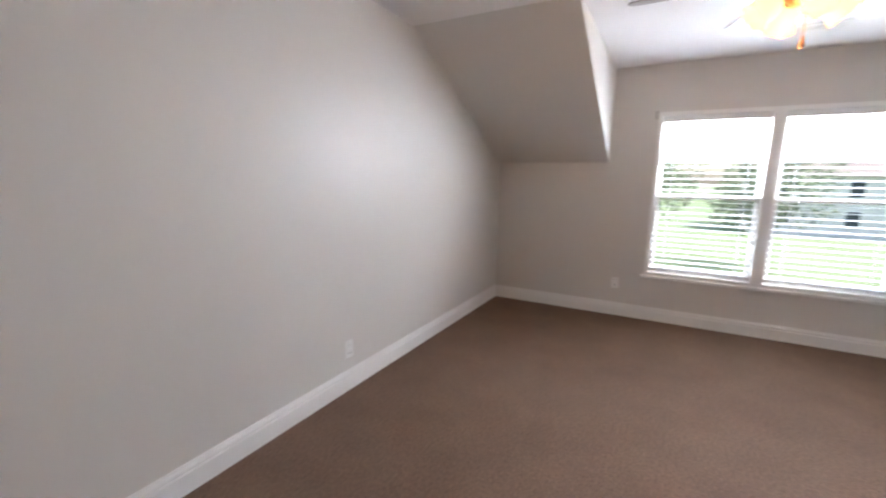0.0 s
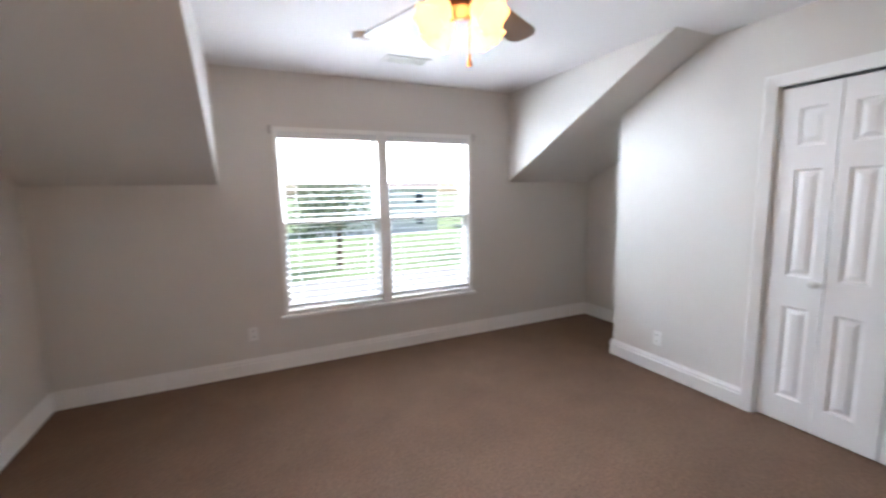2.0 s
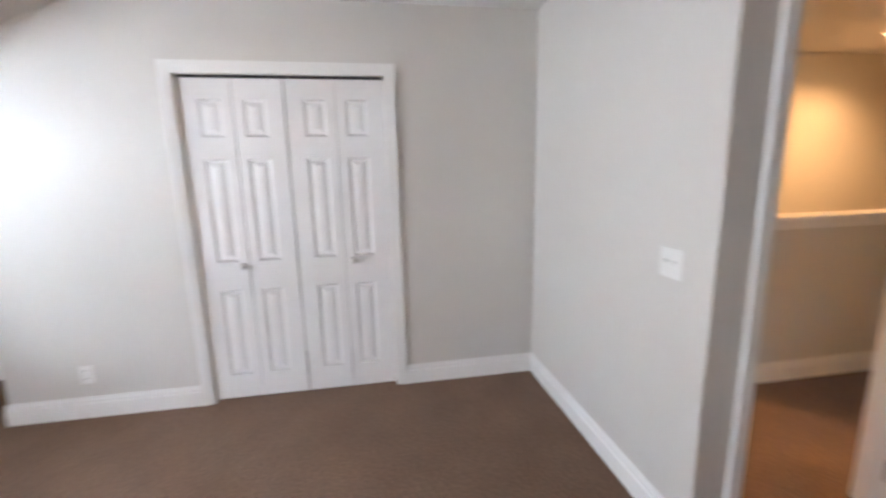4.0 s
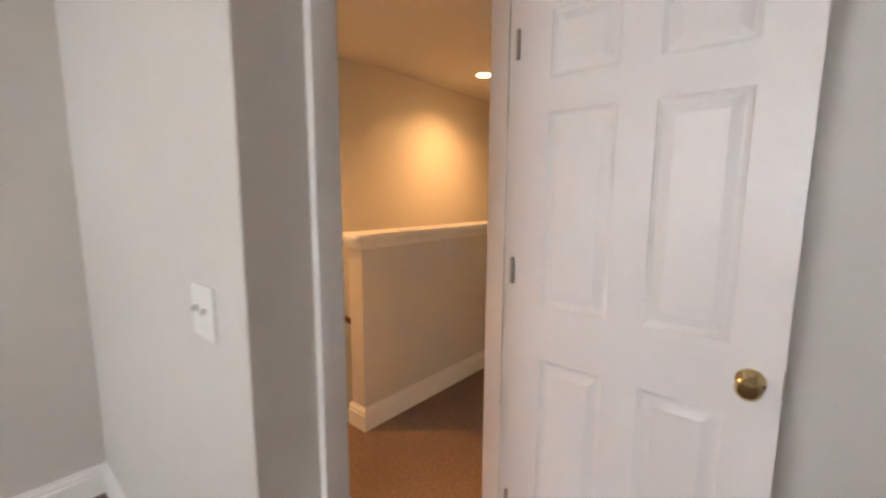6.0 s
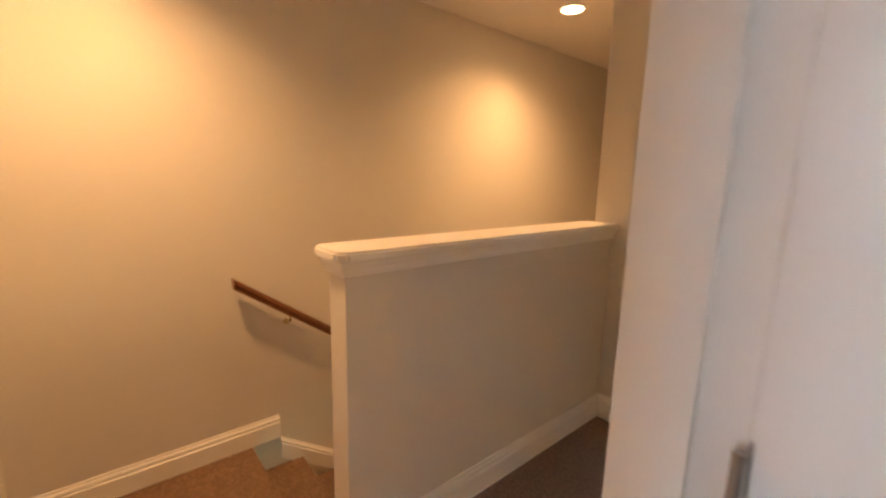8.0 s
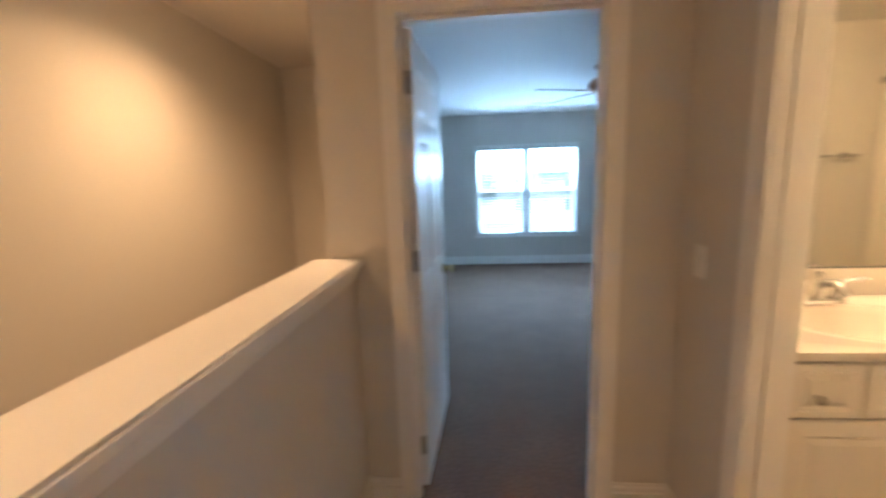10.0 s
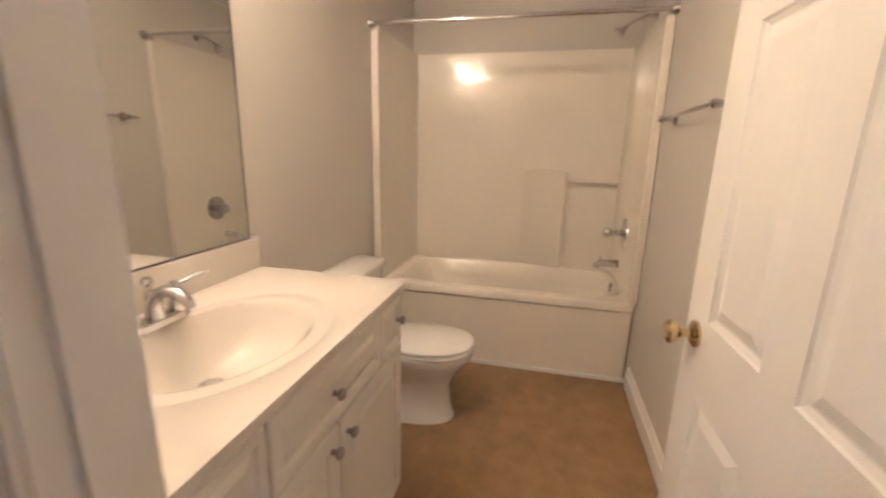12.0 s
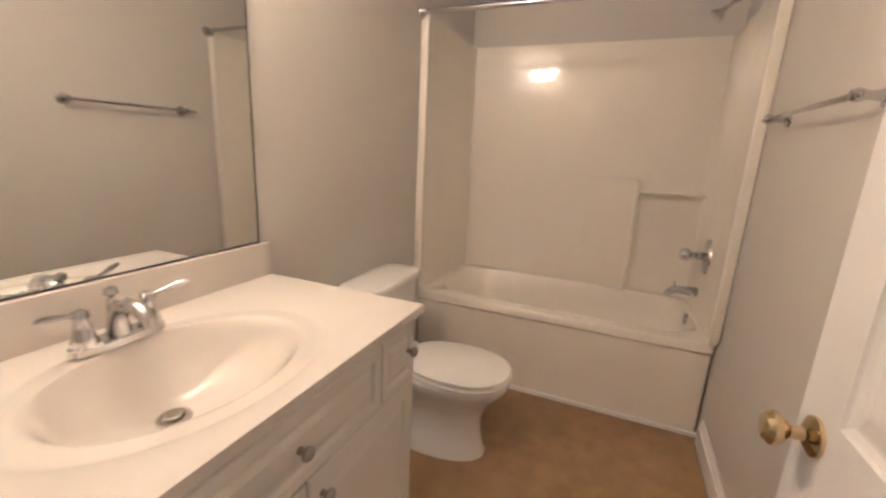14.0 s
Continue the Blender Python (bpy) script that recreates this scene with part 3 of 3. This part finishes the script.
def plate(name, place, turn, label, cat, gangs, switch):
    """A wall plate whose face looks along its own -y."""
    p = thing(name, place, label, cat, turn=turn)
    w = 0.035 + 0.023 * (gangs - 1)
    part("cover_plate", boxed(-w, -0.006, -0.058, w, 0, 0.058, bevel=0.003), plastic, p)
    for g in range(gangs):
        x = (g - (gangs - 1) / 2) * 0.046
        if switch:
            part("toggle", boxed(x - 0.005, -0.02, 0.0, x + 0.005, -0.006, 0.012, bevel=0.002), plastic, p)
        else:
            for z in (-0.026, 0.026):
                s = part("socket", boxed(x - 0.017, -0.009, z - 0.015, x + 0.017, -0.006, z + 0.015, bevel=0.003), plastic, p)
                # raised near-black bars paint the shade inside the socket's slots
                bm = boxed(x - 0.008, -0.0095, z - 0.004, x - 0.005, -0.0088, z + 0.008)
                box(bm, x + 0.005, -0.0095, z - 0.004, x + 0.008, -0.0088, z + 0.008)
                part("slot", bm, dark_gap, s, smooth=False)
    return p


plate("wall_outlet", (L, 2.355, 0.275), 90, "white outlet on the grey bedroom wall", "outlet", 1, False)
plate("wall_outlet", (R, 3.43, 0.28), -90, "white outlet beside the closet doors", "outlet", 1, False)
plate("wall_outlet", (0.03, W, 0.34), 0, "white outlet below the window corner", "outlet", 1, False)
plate("light_switch", (1.60, 0.55, 1.10), 180, "white double light switch on the bedroom wall", "light switch", 2, True)
plate("light_switch", (HX, -1.97, 1.12), 90, "white light switch in the hall", "light switch", 1, True)

# ---- hall things ----
for x, y in ((3.03, -2.45), (3.03, -0.02)):
    d = thing("recessed_light", (x, y, H), "lit round recessed ceiling light with white ring", "ceiling light", "downlights")
    part("trim_ring", lathe(bmesh.new(), [(0.072, -0.001), (0.095, -0.001), (0.095, -0.006), (0.072, -0.010), (0.072, -0.001)], seg=32), trim_paint, d)
    part("lens", lathe(bmesh.new(), [(0.072, -0.0015), (0.06, -0.004), (0, -0.005)], seg=32), can_glow, d, "glowing warm lens")
    sp = new("downlight", bpy.data.lights.new("downlight", "SPOT"))
    sp.data.energy, sp.data.color, sp.data.spot_size, sp.data.spot_blend, sp.data.shadow_soft_size = 33, (1.0, 0.51, 0.20), radians(146), 1.0, 0.06
    sp.matrix_world = pose(x, y, H - 0.03)
hr = thing("handrail", (3.555, -0.46, 0.80), "dark red-brown wooden handrail on wall brackets", "handrail")
sl = -0.185 / 0.262
bm = prism(bmesh.new(), [(-0.03, 0.02), (0.03, 0.02), (0.033, 0.0), (0.022, -0.02), (0.022, -0.035), (-0.022, -0.035), (-0.022, -0.02), (-0.033, 0.0)], "y", 0, -3.2)
for v in bm.verts:
    v.co.z += -v.co.y * sl
part("rail", bm, rail_wood, hr, smooth=False)
for y in (-0.28, -1.5, -2.7):
    part("bracket", tube(bmesh.new(), ((0, y, y * -sl - 0.035), (0.0, y, y * -sl - 0.06), (0.04, y, y * -sl - 0.085), (0.08, y, y * -sl - 0.085)), [0.007, 0.007, 0.007, 0.018], 10), brass, hr, "brass bracket")

# ---- bathroom ----
CX0, CX1, CF, CZT = 0.078, 1.046, -1.675, 0.908
SKX, SKY, SA, SB = 0.60, -1.953, 0.25, 0.185
top = thing("washbasin_counter", (0, 0, 0), "cream cultured-marble vanity top with moulded oval basin", "vanity top")
bm = bmesh.new()
x0, x1, y0, y1 = CX0, CX1, BL + 0.02, CF
corners = [math.atan2(y - SKY, x - SKX) % (2 * math.pi) for x in (x0, x1) for y in (y0, y1)]
turns = sorted([2 * math.pi * i / 120 for i in range(120)] + corners)
rings = []
for z in (CZT - 0.024, CZT - 0.004, CZT):
    ring = []
    for a in turns:
        c, s = math.cos(a), math.sin(a)
        kx = ((x1 if c > 0 else x0) - SKX) / c if abs(c) > 1e-6 else 9.0
        ky = ((y1 if s > 0 else y0) - SKY) / s if abs(s) > 1e-6 else 9.0
        k = min(kx, ky)
        ring.append(Vector((SKX + k * c, SKY + k * s, z)))
    rings.append(ring)
for q, z in ((1.27, 0.0), (1.24, -0.004), (1.18, -0.0055), (1.06, -0.0045), (1.01, -0.006), (0.97, -0.014), (0.92, -0.032), (0.85, -0.058), (0.75, -0.088), (0.62, -0.115), (0.48, -0.135), (0.32, -0.148), (0.18, -0.153), (0.10, -0.155)):
    sy = SKY - 0.072 * max(0, 1 - q)
    rings.append([Vector((SKX + q * SA * math.cos(a), sy + q * SB * math.sin(a), CZT + z)) for a in turns])
loft(bm, rings, cap=False)
part("basin_slab", bm, marble, top)
part("backsplash", boxed(CX0, BL + 0.001, CZT - 0.024, CX1, BL + 0.021, 1.021, bevel=0.004), marble, top)
dr = part("drain", lathe(bmesh.new(), [(0, 0.010), (0.016, 0.012), (0.019, 0.010), (0.019, 0.002), (0.024, 0.001), (0.027, 0.005), (0.034, 0.004), (0.036, -0.002)], pose(SKX, SKY - 0.065, CZT - 0.155)), nickel, top, "chrome drain")

van = thing("vanity_cabinet", (0, 0, 0), "white vanity cabinet with drawers, two doors and pewter knobs", "vanity")
VF, VX = -1.705, 0.098
bm = bmesh.new()
box(bm, VX, BL + 0.002, 0.09, CX1, VF, CZT - 0.19), box(bm, VX, VF - 0.02, CZT - 0.19, CX1, VF, CZT - 0.026), box(bm, VX, BL + 0.002, CZT - 0.19, VX + 0.018, VF - 0.02, CZT - 0.026), box(bm, VX, BL + 0.002, 0.003, CX1, VF - 0.06, 0.09)
part("body", bm, cabinet_paint, van, smooth=False)
VK = [(0, 0), (0.008, 0), (0.006, 0.010), (0.010, 0.014), (0.015, 0.019), (0.015, 0.024), (0.010, 0.029), (0, 0.030)]


def front(name, x0, x1, z0, z1, knob, rail):
    bm = bmesh.new()
    rings = []
    for inset, d in ((0, 0), (0, 0.014), (0.004, 0.018), (rail, 0.018), (rail + 0.008, 0.011), (rail + 0.014, 0.011), (rail + 0.03, 0.017)):
        rings.append([Vector(p) for p in ((x0 + inset, VF + d, z0 + inset), (x1 - inset, VF + d, z0 + inset), (x1 - inset, VF + d, z1 - inset), (x0 + inset, VF + d, z1 - inset))])
    loft(bm, rings)
    p = part(name, bm, cabinet_paint, van, smooth=False)
    part("knob", lathe(bmesh.new(), VK, pose(knob[0], VF + 0.017, knob[1], -90, 0, 0), 18), nickel, p, "brushed pewter knob")


front("drawer", 0.106, 0.283, 0.697, 0.868, (0.148, 0.79), 0.022)
front("drawer", 0.289, 0.82, 0.697, 0.868, (0.583, 0.78), 0.03)
front("drawer", 0.828, 1.03, 0.697, 0.868, (0.957, 0.765), 0.022)
front("door", 0.106, 0.56, 0.11, 0.689, (0.523, 0.634), 0.05)
front("door", 0.567, 1.03, 0.11, 0.689, (0.604, 0.634), 0.05)

mirror = thing("wall_mirror", (0, 0, 0), "large frameless wall mirror above the vanity", "mirror")
part("glass", boxed(0.118, BL + 0.001, 1.026, 1.045, BL + 0.006, 2.14), mirror_glass, mirror, smooth=False)
bm = boxed(0.114, BL + 0.001, 1.022, 1.045, BL + 0.009, 1.0259)
box(bm, 0.114, BL + 0.001, 1.026, 0.1178, BL + 0.007, 2.14)
part("channel", bm, dark_gap, mirror, "dark metal edge channel", smooth=False)
bar = thing("vanity_light", (0.58, BL, 2.28), "lit two-bulb bath light above the mirror", "wall light")
part("back_plate", boxed(-0.26, 0.0, -0.045, 0.26, 0.03, 0.045, bevel=0.006), chrome, bar)
for x in (-0.16, 0.16):
    part("globe", lathe(bmesh.new(), [(0.02, 0), (0.03, 0.01), (0.05, 0.04), (0.05, 0.07), (0.03, 0.10), (0, 0.108)], pose(x, 0.03, 0, -90, 0, 0)), glowing("lit_globe", (1.0, 0.7, 0.4), 5.0), bar, "lit round globe")
    bulb_light((0.58 + x, BL + 0.19, 2.28), 7.6, 0.03)

fau = thing("basin_faucet", (0.607, -2.158, CZT), "chrome two-lever basin faucet with low arched spout", "faucet")
bm = bmesh.new()
loft(bm, [oval(0, 0, 0, 0.095, 0.028, 32, 3), oval(0, 0, 0.014, 0.093, 0.027, 32, 3), oval(0, 0, 0.02, 0.085, 0.02, 32, 3)])
part("base_plate", bm, chrome, fau)
part("spout", tube(bmesh.new(), ((0, 0, 0.015), (0, 0.0, 0.05), (0, 0.015, 0.078), (0, 0.045, 0.092), (0, 0.08, 0.088), (0, 0.108, 0.068), (0, 0.112, 0.055)), [0.024, 0.02, 0.018, 0.016, 0.015, 0.014, 0.013], 16), chrome, fau)
part("finial", lathe(bmesh.new(), [(0, 0.06), (0.012, 0.06), (0.010, 0.09), (0.005, 0.098), (0.014, 0.106), (0.012, 0.118), (0, 0.124)], pose(0, -0.012, 0), 16), chrome, fau)
for s in (-1, 1):
    hnd = part("handle", lathe(bmesh.new(), [(0.024, 0.015), (0.024, 0.025), (0.017, 0.05), (0.013, 0.07), (0.017, 0.078), (0.014, 0.09), (0, 0.096)], pose(s * 0.065, 0, 0), 18), chrome, fau)
    part("lever", tube(bmesh.new(), ((s * 0.065, 0, 0.083), (s * 0.095, 0.01, 0.090), (s * 0.125, 0.022, 0.098), (s * 0.145, 0.03, 0.102)), [0.006, 0.005, 0.008, 0.005], 10), chrome, hnd)

# toilet
TX = -0.49
toi = thing("toilet", (TX, BL, 0), "white porcelain toilet with closed lid and tank", "toilet")
bm = bmesh.new()
rings = []
for z, cy, a, b in ((0.002, 0.40, 0.125, 0.265), (0.02, 0.40, 0.125, 0.265), (0.045, 0.40, 0.108, 0.252), (0.12, 0.40, 0.098, 0.24), (0.19, 0.405, 0.098, 0.234), (0.235, 0.425, 0.115, 0.235), (0.29, 0.45, 0.145, 0.245), (0.335, 0.472, 0.172, 0.262), (0.36, 0.48, 0.184, 0.27), (0.378, 0.48, 0.186, 0.27), (0.385, 0.48, 0.181, 0.265)):
    rings.append(oval(0, cy, z, a, b, 36, 2.2))
loft(bm, rings)
part("bowl", bm, porcelain, toi)
part("bowl_back", boxed(-0.11, 0.05, 0.20, 0.11, 0.30, 0.385, bevel=0.03), porcelain, toi)
for nm, z0, z1, a, b in (("seat", 0.388, 0.404, 0.188, 0.25), ("lid", 0.409, 0.43, 0.184, 0.245)):
    bm = bmesh.new()
    cy = 0.505
    loft(bm, [oval(0, cy, z0, a - 0.006, b - 0.006, 40, 2.25), oval(0, cy, z0 + 0.005, a, b, 40, 2.25), oval(0, cy, z1 - 0.006, a, b, 40, 2.25), oval(0, cy, z1, a - 0.014, b - 0.014, 40, 2.25)])
    part(nm, bm, porcelain, toi)
for x in (-0.07, 0.07):
    part("lid_hinge", boxed(x - 0.02, 0.235, 0.395, x + 0.02, 0.275, 0.43, bevel=0.008), porcelain, toi)
part("tank", loft(bmesh.new(), [oval(0, 0.112, z, a, b, 48, 5) for z, a, b in ((0.382, 0.175, 0.075), (0.40, 0.195, 0.088), (0.55, 0.215, 0.095), (0.7255, 0.228, 0.098))]), porcelain, toi)
bm = loft(bmesh.new(), [oval(0, 0.115, z, 0.245 - i, 0.108 - i, 48, 5) for z, i in ((0.726, 0.012), (0.731, 0.002), (0.748, 0.0), (0.760, 0.006), (0.765, 0.022))])
part("tank_lid", bm, porcelain, toi)
part("flush_lever", tube(bmesh.new(), ((0.16, 0.20, 0.67), (0.16, 0.225, 0.67), (0.12, 0.23, 0.665), (0.08, 0.228, 0.66)), [0.012, 0.008, 0.006, 0.008], 10), chrome, toi, "chrome flush lever")

# tub and moulded surround
TB, TF, TL, TR = -1.83, -1.09, BL + 0.004, BR - 0.004
tub = thing("bathtub", (0, 0, 0), "cream acrylic bathtub with moulded shower surround", "bathtub")
cx, cy = (TB + TF) / 2, (TL + TR) / 2
bm = bmesh.new()
RIMZ = 0.508
def rect(x0, x1, y0, y1, z, n=40):
    return oval((x0 + x1) / 2, (y0 + y1) / 2, z, (x1 - x0) / 2, (y1 - y0) / 2, n, 40)
rings = [rect(TB, TF + 0.0, TL, TR, 0.02), rect(TB, TF + 0.012, TL, TR, RIMZ - 0.06), rect(TB, TF + 0.03, TL, TR, RIMZ - 0.045), rect(TB, TF + 0.03, TL, TR, RIMZ - 0.012), rect(TB, TF + 0.022, TL, TR, RIMZ)]
for z, ix, il, ir, p in ((RIMZ, 0.072, 0.09, 0.05, 6), (RIMZ - 0.012, 0.082, 0.105, 0.056, 6), (RIMZ - 0.12, 0.10, 0.19, 0.075, 5), (RIMZ - 0.30, 0.125, 0.30, 0.11, 4), (RIMZ - 0.37, 0.19, 0.40, 0.19, 4)):
    rings.append(oval(cx, cy + (il - ir) / 2, z, (TF - TB) / 2 - ix + 0.02, (TR - TL) / 2 - (il + ir) / 2, 40, p))
loft(bm, rings)
part("tub_shell", bm, acrylic, tub)
ST = 2.04
bm = bmesh.new()
c = 0.06
inner = [(TF + 0.03, TL + 0.035), (TB + 0.02 + c, TL + 0.035), (TB + 0.027, TL + 0.05), (TB + 0.02, TL + 0.035 + c), (TB + 0.02, TR - 0.035 - c), (TB + 0.027, TR - 0.05), (TB + 0.02 + c, TR - 0.035), (TF + 0.03, TR - 0.035)]
outer = [(TF + 0.03, TR), (TB, TR), (TB, TL), (TF + 0.03, TL)]
prism(bm, inner + outer, "z", RIMZ - 0.002, ST)
part("surround_wall", bm, acrylic, tub)
for y0, y1 in ((TL, TL + 0.045), (TR - 0.045, TR)):
    part("surround_flange", boxed(TF + 0.03, y0, 0.53, TF + 0.062, y1, ST - 0.03, bevel=0.008), acrylic, tub)
# moulded ledge on the long wall, with its little bar
bm = bmesh.new()
arch = [(-1.39, RIMZ - 0.002), (-1.07, RIMZ - 0.002), (-1.07, 1.212)] + [(-1.07 - 0.16 - 0.16 * math.cos(math.pi - a), 1.212 + 0.02 * math.sin(a)) for a in [math.pi * q / 10 for q in range(1, 10)]] + [(-1.39, 1.18)]
prism(bm, arch, "x", TB + 0.018, TB + 0.095)
for v in bm.verts:
    if v.co.y < -1.37 and v.co.x > TB + 0.09:
        v.co.x = TB + 0.024
bmesh.ops.bevel(bm, geom=[e for e in bm.edges if all(v.co.x > TB + 0.09 for v in e.verts)], offset=0.022, segments=3, affect="EDGES")
part("moulded_ledge", bm, acrylic, tub)
part("soap_bar", tube(bmesh.new(), ((TB + 0.07, -1.07, 1.155), (TB + 0.07, TR - 0.045, 1.155)), 0.011, 12), acrylic, tub, "clear moulded washcloth bar")

def disc(bm, x, y, z, profile):
    return lathe(bm, profile, pose(x, y, z, 90, 0, 0), 28)


YF = TR - 0.035
val = thing("shower_valve", (-1.452, YF, 0.855), "round chrome shower valve with knob handle", "shower valve")
part("escutcheon", disc(bmesh.new(), 0, 0, 0, [(0, 0), (0.096, 0), (0.093, 0.008), (0.05, 0.016), (0, 0.017)]), chrome, val)
part("handle", disc(bmesh.new(), 0, 0, 0, [(0.02, 0.012), (0.024, 0.05), (0.017, 0.056), (0.017, 0.078), (0.031, 0.088), (0.034, 0.112), (0.024, 0.13), (0, 0.134)]), chrome, val)
spo = thing("tub_spout", (-1.536, YF, 0.628), "chrome bathtub spout with diverter pin", "tub spout")
part("pipe", tube(bmesh.new(), ((0, 0, 0), (0, -0.05, 0.0), (0, -0.11, -0.003), (0, -0.14, -0.02), (0, -0.148, -0.04)), [0.028, 0.026, 0.023, 0.021, 0.018], 16), chrome, spo)
part("diverter", tube(bmesh.new(), ((0, -0.12, 0.018), (0, -0.12, 0.04), (0, -0.12, 0.047)), [0.004, 0.004, 0.008], 10), chrome, spo)
ovf = thing("overflow_plate", (-1.534, TR - 0.066, 0.455), "round chrome bathtub overflow plate", "overflow plate")
part("plate", disc(bmesh.new(), 0, 0, 0, [(0, -0.01), (0.036, -0.01), (0.034, 0.006), (0.02, 0.01), (0, 0.01)]), chrome, ovf)
sh = thing("shower_fixture", (-1.46, BR, 2.14), "chrome shower head on a bent arm", "shower head")
part("arm", tube(bmesh.new(), ((0, 0, 0), (0, -0.06, 0.0), (0, -0.13, -0.03), (0, -0.17, -0.06)), 0.009, 10), chrome, sh)
part("flange", disc(bmesh.new(), 0, 0, 0, [(0, 0), (0.03, 0), (0.026, 0.008), (0, 0.012)]), chrome, sh)
part("head", lathe(bmesh.new(), [(0, 0), (0.012, 0), (0.014, 0.02), (0.035, 0.045), (0.037, 0.058), (0, 0.06)], pose(0, -0.165, -0.055, 135, 0, 0), 20), chrome, sh)
rod = thing("shower_rod", (-1.026, BL, 2.042), "straight chrome shower curtain rod between walls", "shower rod")
part("rod", tube(bmesh.new(), ((0, 0.005, 0), (0, BR - BL - 0.005, 0)), 0.0125, 14), chrome, rod)
part("end_cap", lathe(bmesh.new(), [(0, 0), (0.028, 0), (0.026, 0.012), (0.016, 0.03), (0, 0.03)], pose(0, 0, 0, -90, 0, 0)), chrome, rod)
part("end_cap", lathe(bmesh.new(), [(0, 0), (0.028, 0), (0.026, 0.012), (0.016, 0.03), (0, 0.03)], pose(0, BR - BL, 0, 90, 0, 0)), chrome, rod)
tow = thing("towel_bar", (-0.80, BR, 1.512), "chrome towel bar with round posts on the wall", "towel bar")
for x in (0.0, 0.63):
    po = part("post", disc(bmesh.new(), x, 0, 0, [(0, 0), (0.030, 0), (0.028, 0.008), (0.014, 0.014), (0.010, 0.04), (0.014, 0.05), (0.017, 0.062), (0.012, 0.074), (0, 0.078)]), chrome, tow)
part("bar", tube(bmesh.new(), ((-0.06, -0.062, 0), (-0.055, -0.062, 0), (0.645, -0.062, 0), (0.65, -0.062, 0)), [0.004, 0.008, 0.008, 0.004], 12), chrome, tow)

# ---- out of doors ----
bm = bmesh.new()
bmesh.ops.create_grid(bm, x_segments=2, y_segments=2, size=900, matrix=pose(0, 0, -3.1))
structure("ground", bm, grass)
bm = boxed(-80, 17, -3.1, 120, 24, -3.06)
structure("road", bm, asphalt)
structure("pavement", boxed(-80, 14.5, -3.1, 120, 16, -3.04), concrete)
structure("driveway", boxed(2.6, 5.6, -3.1, 8.5, 17, -3.03), concrete)
structure("road_south", boxed(-90, -34, -3.1, 90, -12, -3.06), asphalt)


def house(x, y, w, d, mat, turn):
    h = thing("house", (x, y, -3.1), "two-storey suburban house across the road", "house", "far houses", turn)
    part("wall", boxed(-w / 2, -d / 2, 0, w / 2, d / 2, 5.2), mat, h, smooth=False)
    bm = prism(bmesh.new(), [(-d / 2 - 0.5, 5.2), (d / 2 + 0.5, 5.2), (0, 8.0)], "x", -w / 2 - 0.4, w / 2 + 0.4)
    part("roof", bm, shingle, h, smooth=False)
    for fx in (-0.33, 0.0, 0.33):
        for z in (0.9, 3.4):
            wn_ = part("window", boxed(fx * w - 0.55, -d / 2 - 0.06, z - 0.05, fx * w + 0.55, -d / 2 - 0.002, z + 1.4), trim_paint, h, smooth=False)
            part("pane", boxed(fx * w - 0.47, -d / 2 - 0.08, z + 0.03, fx * w + 0.47, -d / 2 - 0.061, z + 1.32), window_dark, wn_, smooth=False)


house(-9, 50, 13, 9, siding, 0)
house(14, 52, 14, 9, siding, 0)
house(36, 50, 12, 9, siding, 0)
house(-3, -50, 15, 9, siding, 180)
house(17, -52, 14, 9, brick_red, 180)


def tree(x, y, height, spread):
    t = thing("tree", (x, y, -3.1), "leafy green broad tree on the lawn", "tree", "street trees")
    part("trunk", tube(bmesh.new(), ((0, 0, 0), (0.05, 0.03, height * 0.3), (0, 0.1, height * 0.7)), [0.2, 0.15, 0.05], 10), bark, t)
    rnd = random.Random(int(x * 10 + y))
    blobs = [(rnd.uniform(-1, 1) * spread * 0.7, rnd.uniform(-1, 1) * spread * 0.7, height * rnd.uniform(0.42, 0.92), spread * rnd.uniform(0.3, 0.55)) for _ in range(14)]
    verts, faces = [], []
    for k in range(3600):
        bx, by, bz, br_ = blobs[k % 14]
        d = Vector((rnd.gauss(0, 1), rnd.gauss(0, 1), rnd.gauss(0, 1))).normalized() * br_ * rnd.uniform(0.6, 1.05)
        p = Vector((bx, by, bz)) + d
        u = Vector((rnd.gauss(0, 1), rnd.gauss(0, 1), rnd.gauss(0, 1))).normalized()
        v = u.orthogonal().normalized()
        s = rnd.uniform(0.09, 0.17)
        i = len(verts)
        verts += [p - u * s, p + v * s * 0.5, p + u * s, p - v * s * 0.5]
        faces.append((i, i + 1, i + 2, i + 3))
    me = bpy.data.meshes.new("crown")
    me.from_pydata([tuple(v) for v in verts], [], faces)
    me.materials.append(leafage)
    new("crown", me).parent = t


for a in ((-5.5, 22, 7.5, 2.8), (-0.5, 29, 7, 2.6), (5.0, 27, 6.5, 2.5), (-13, 26, 8, 3.2), (10.5, 13, 4.2, 1.6), (18, 28, 8, 3), (-7, -40, 8, 3.2), (3, -42, 7, 3), (11, -41, 8, 3.2)):
    tree(*a)
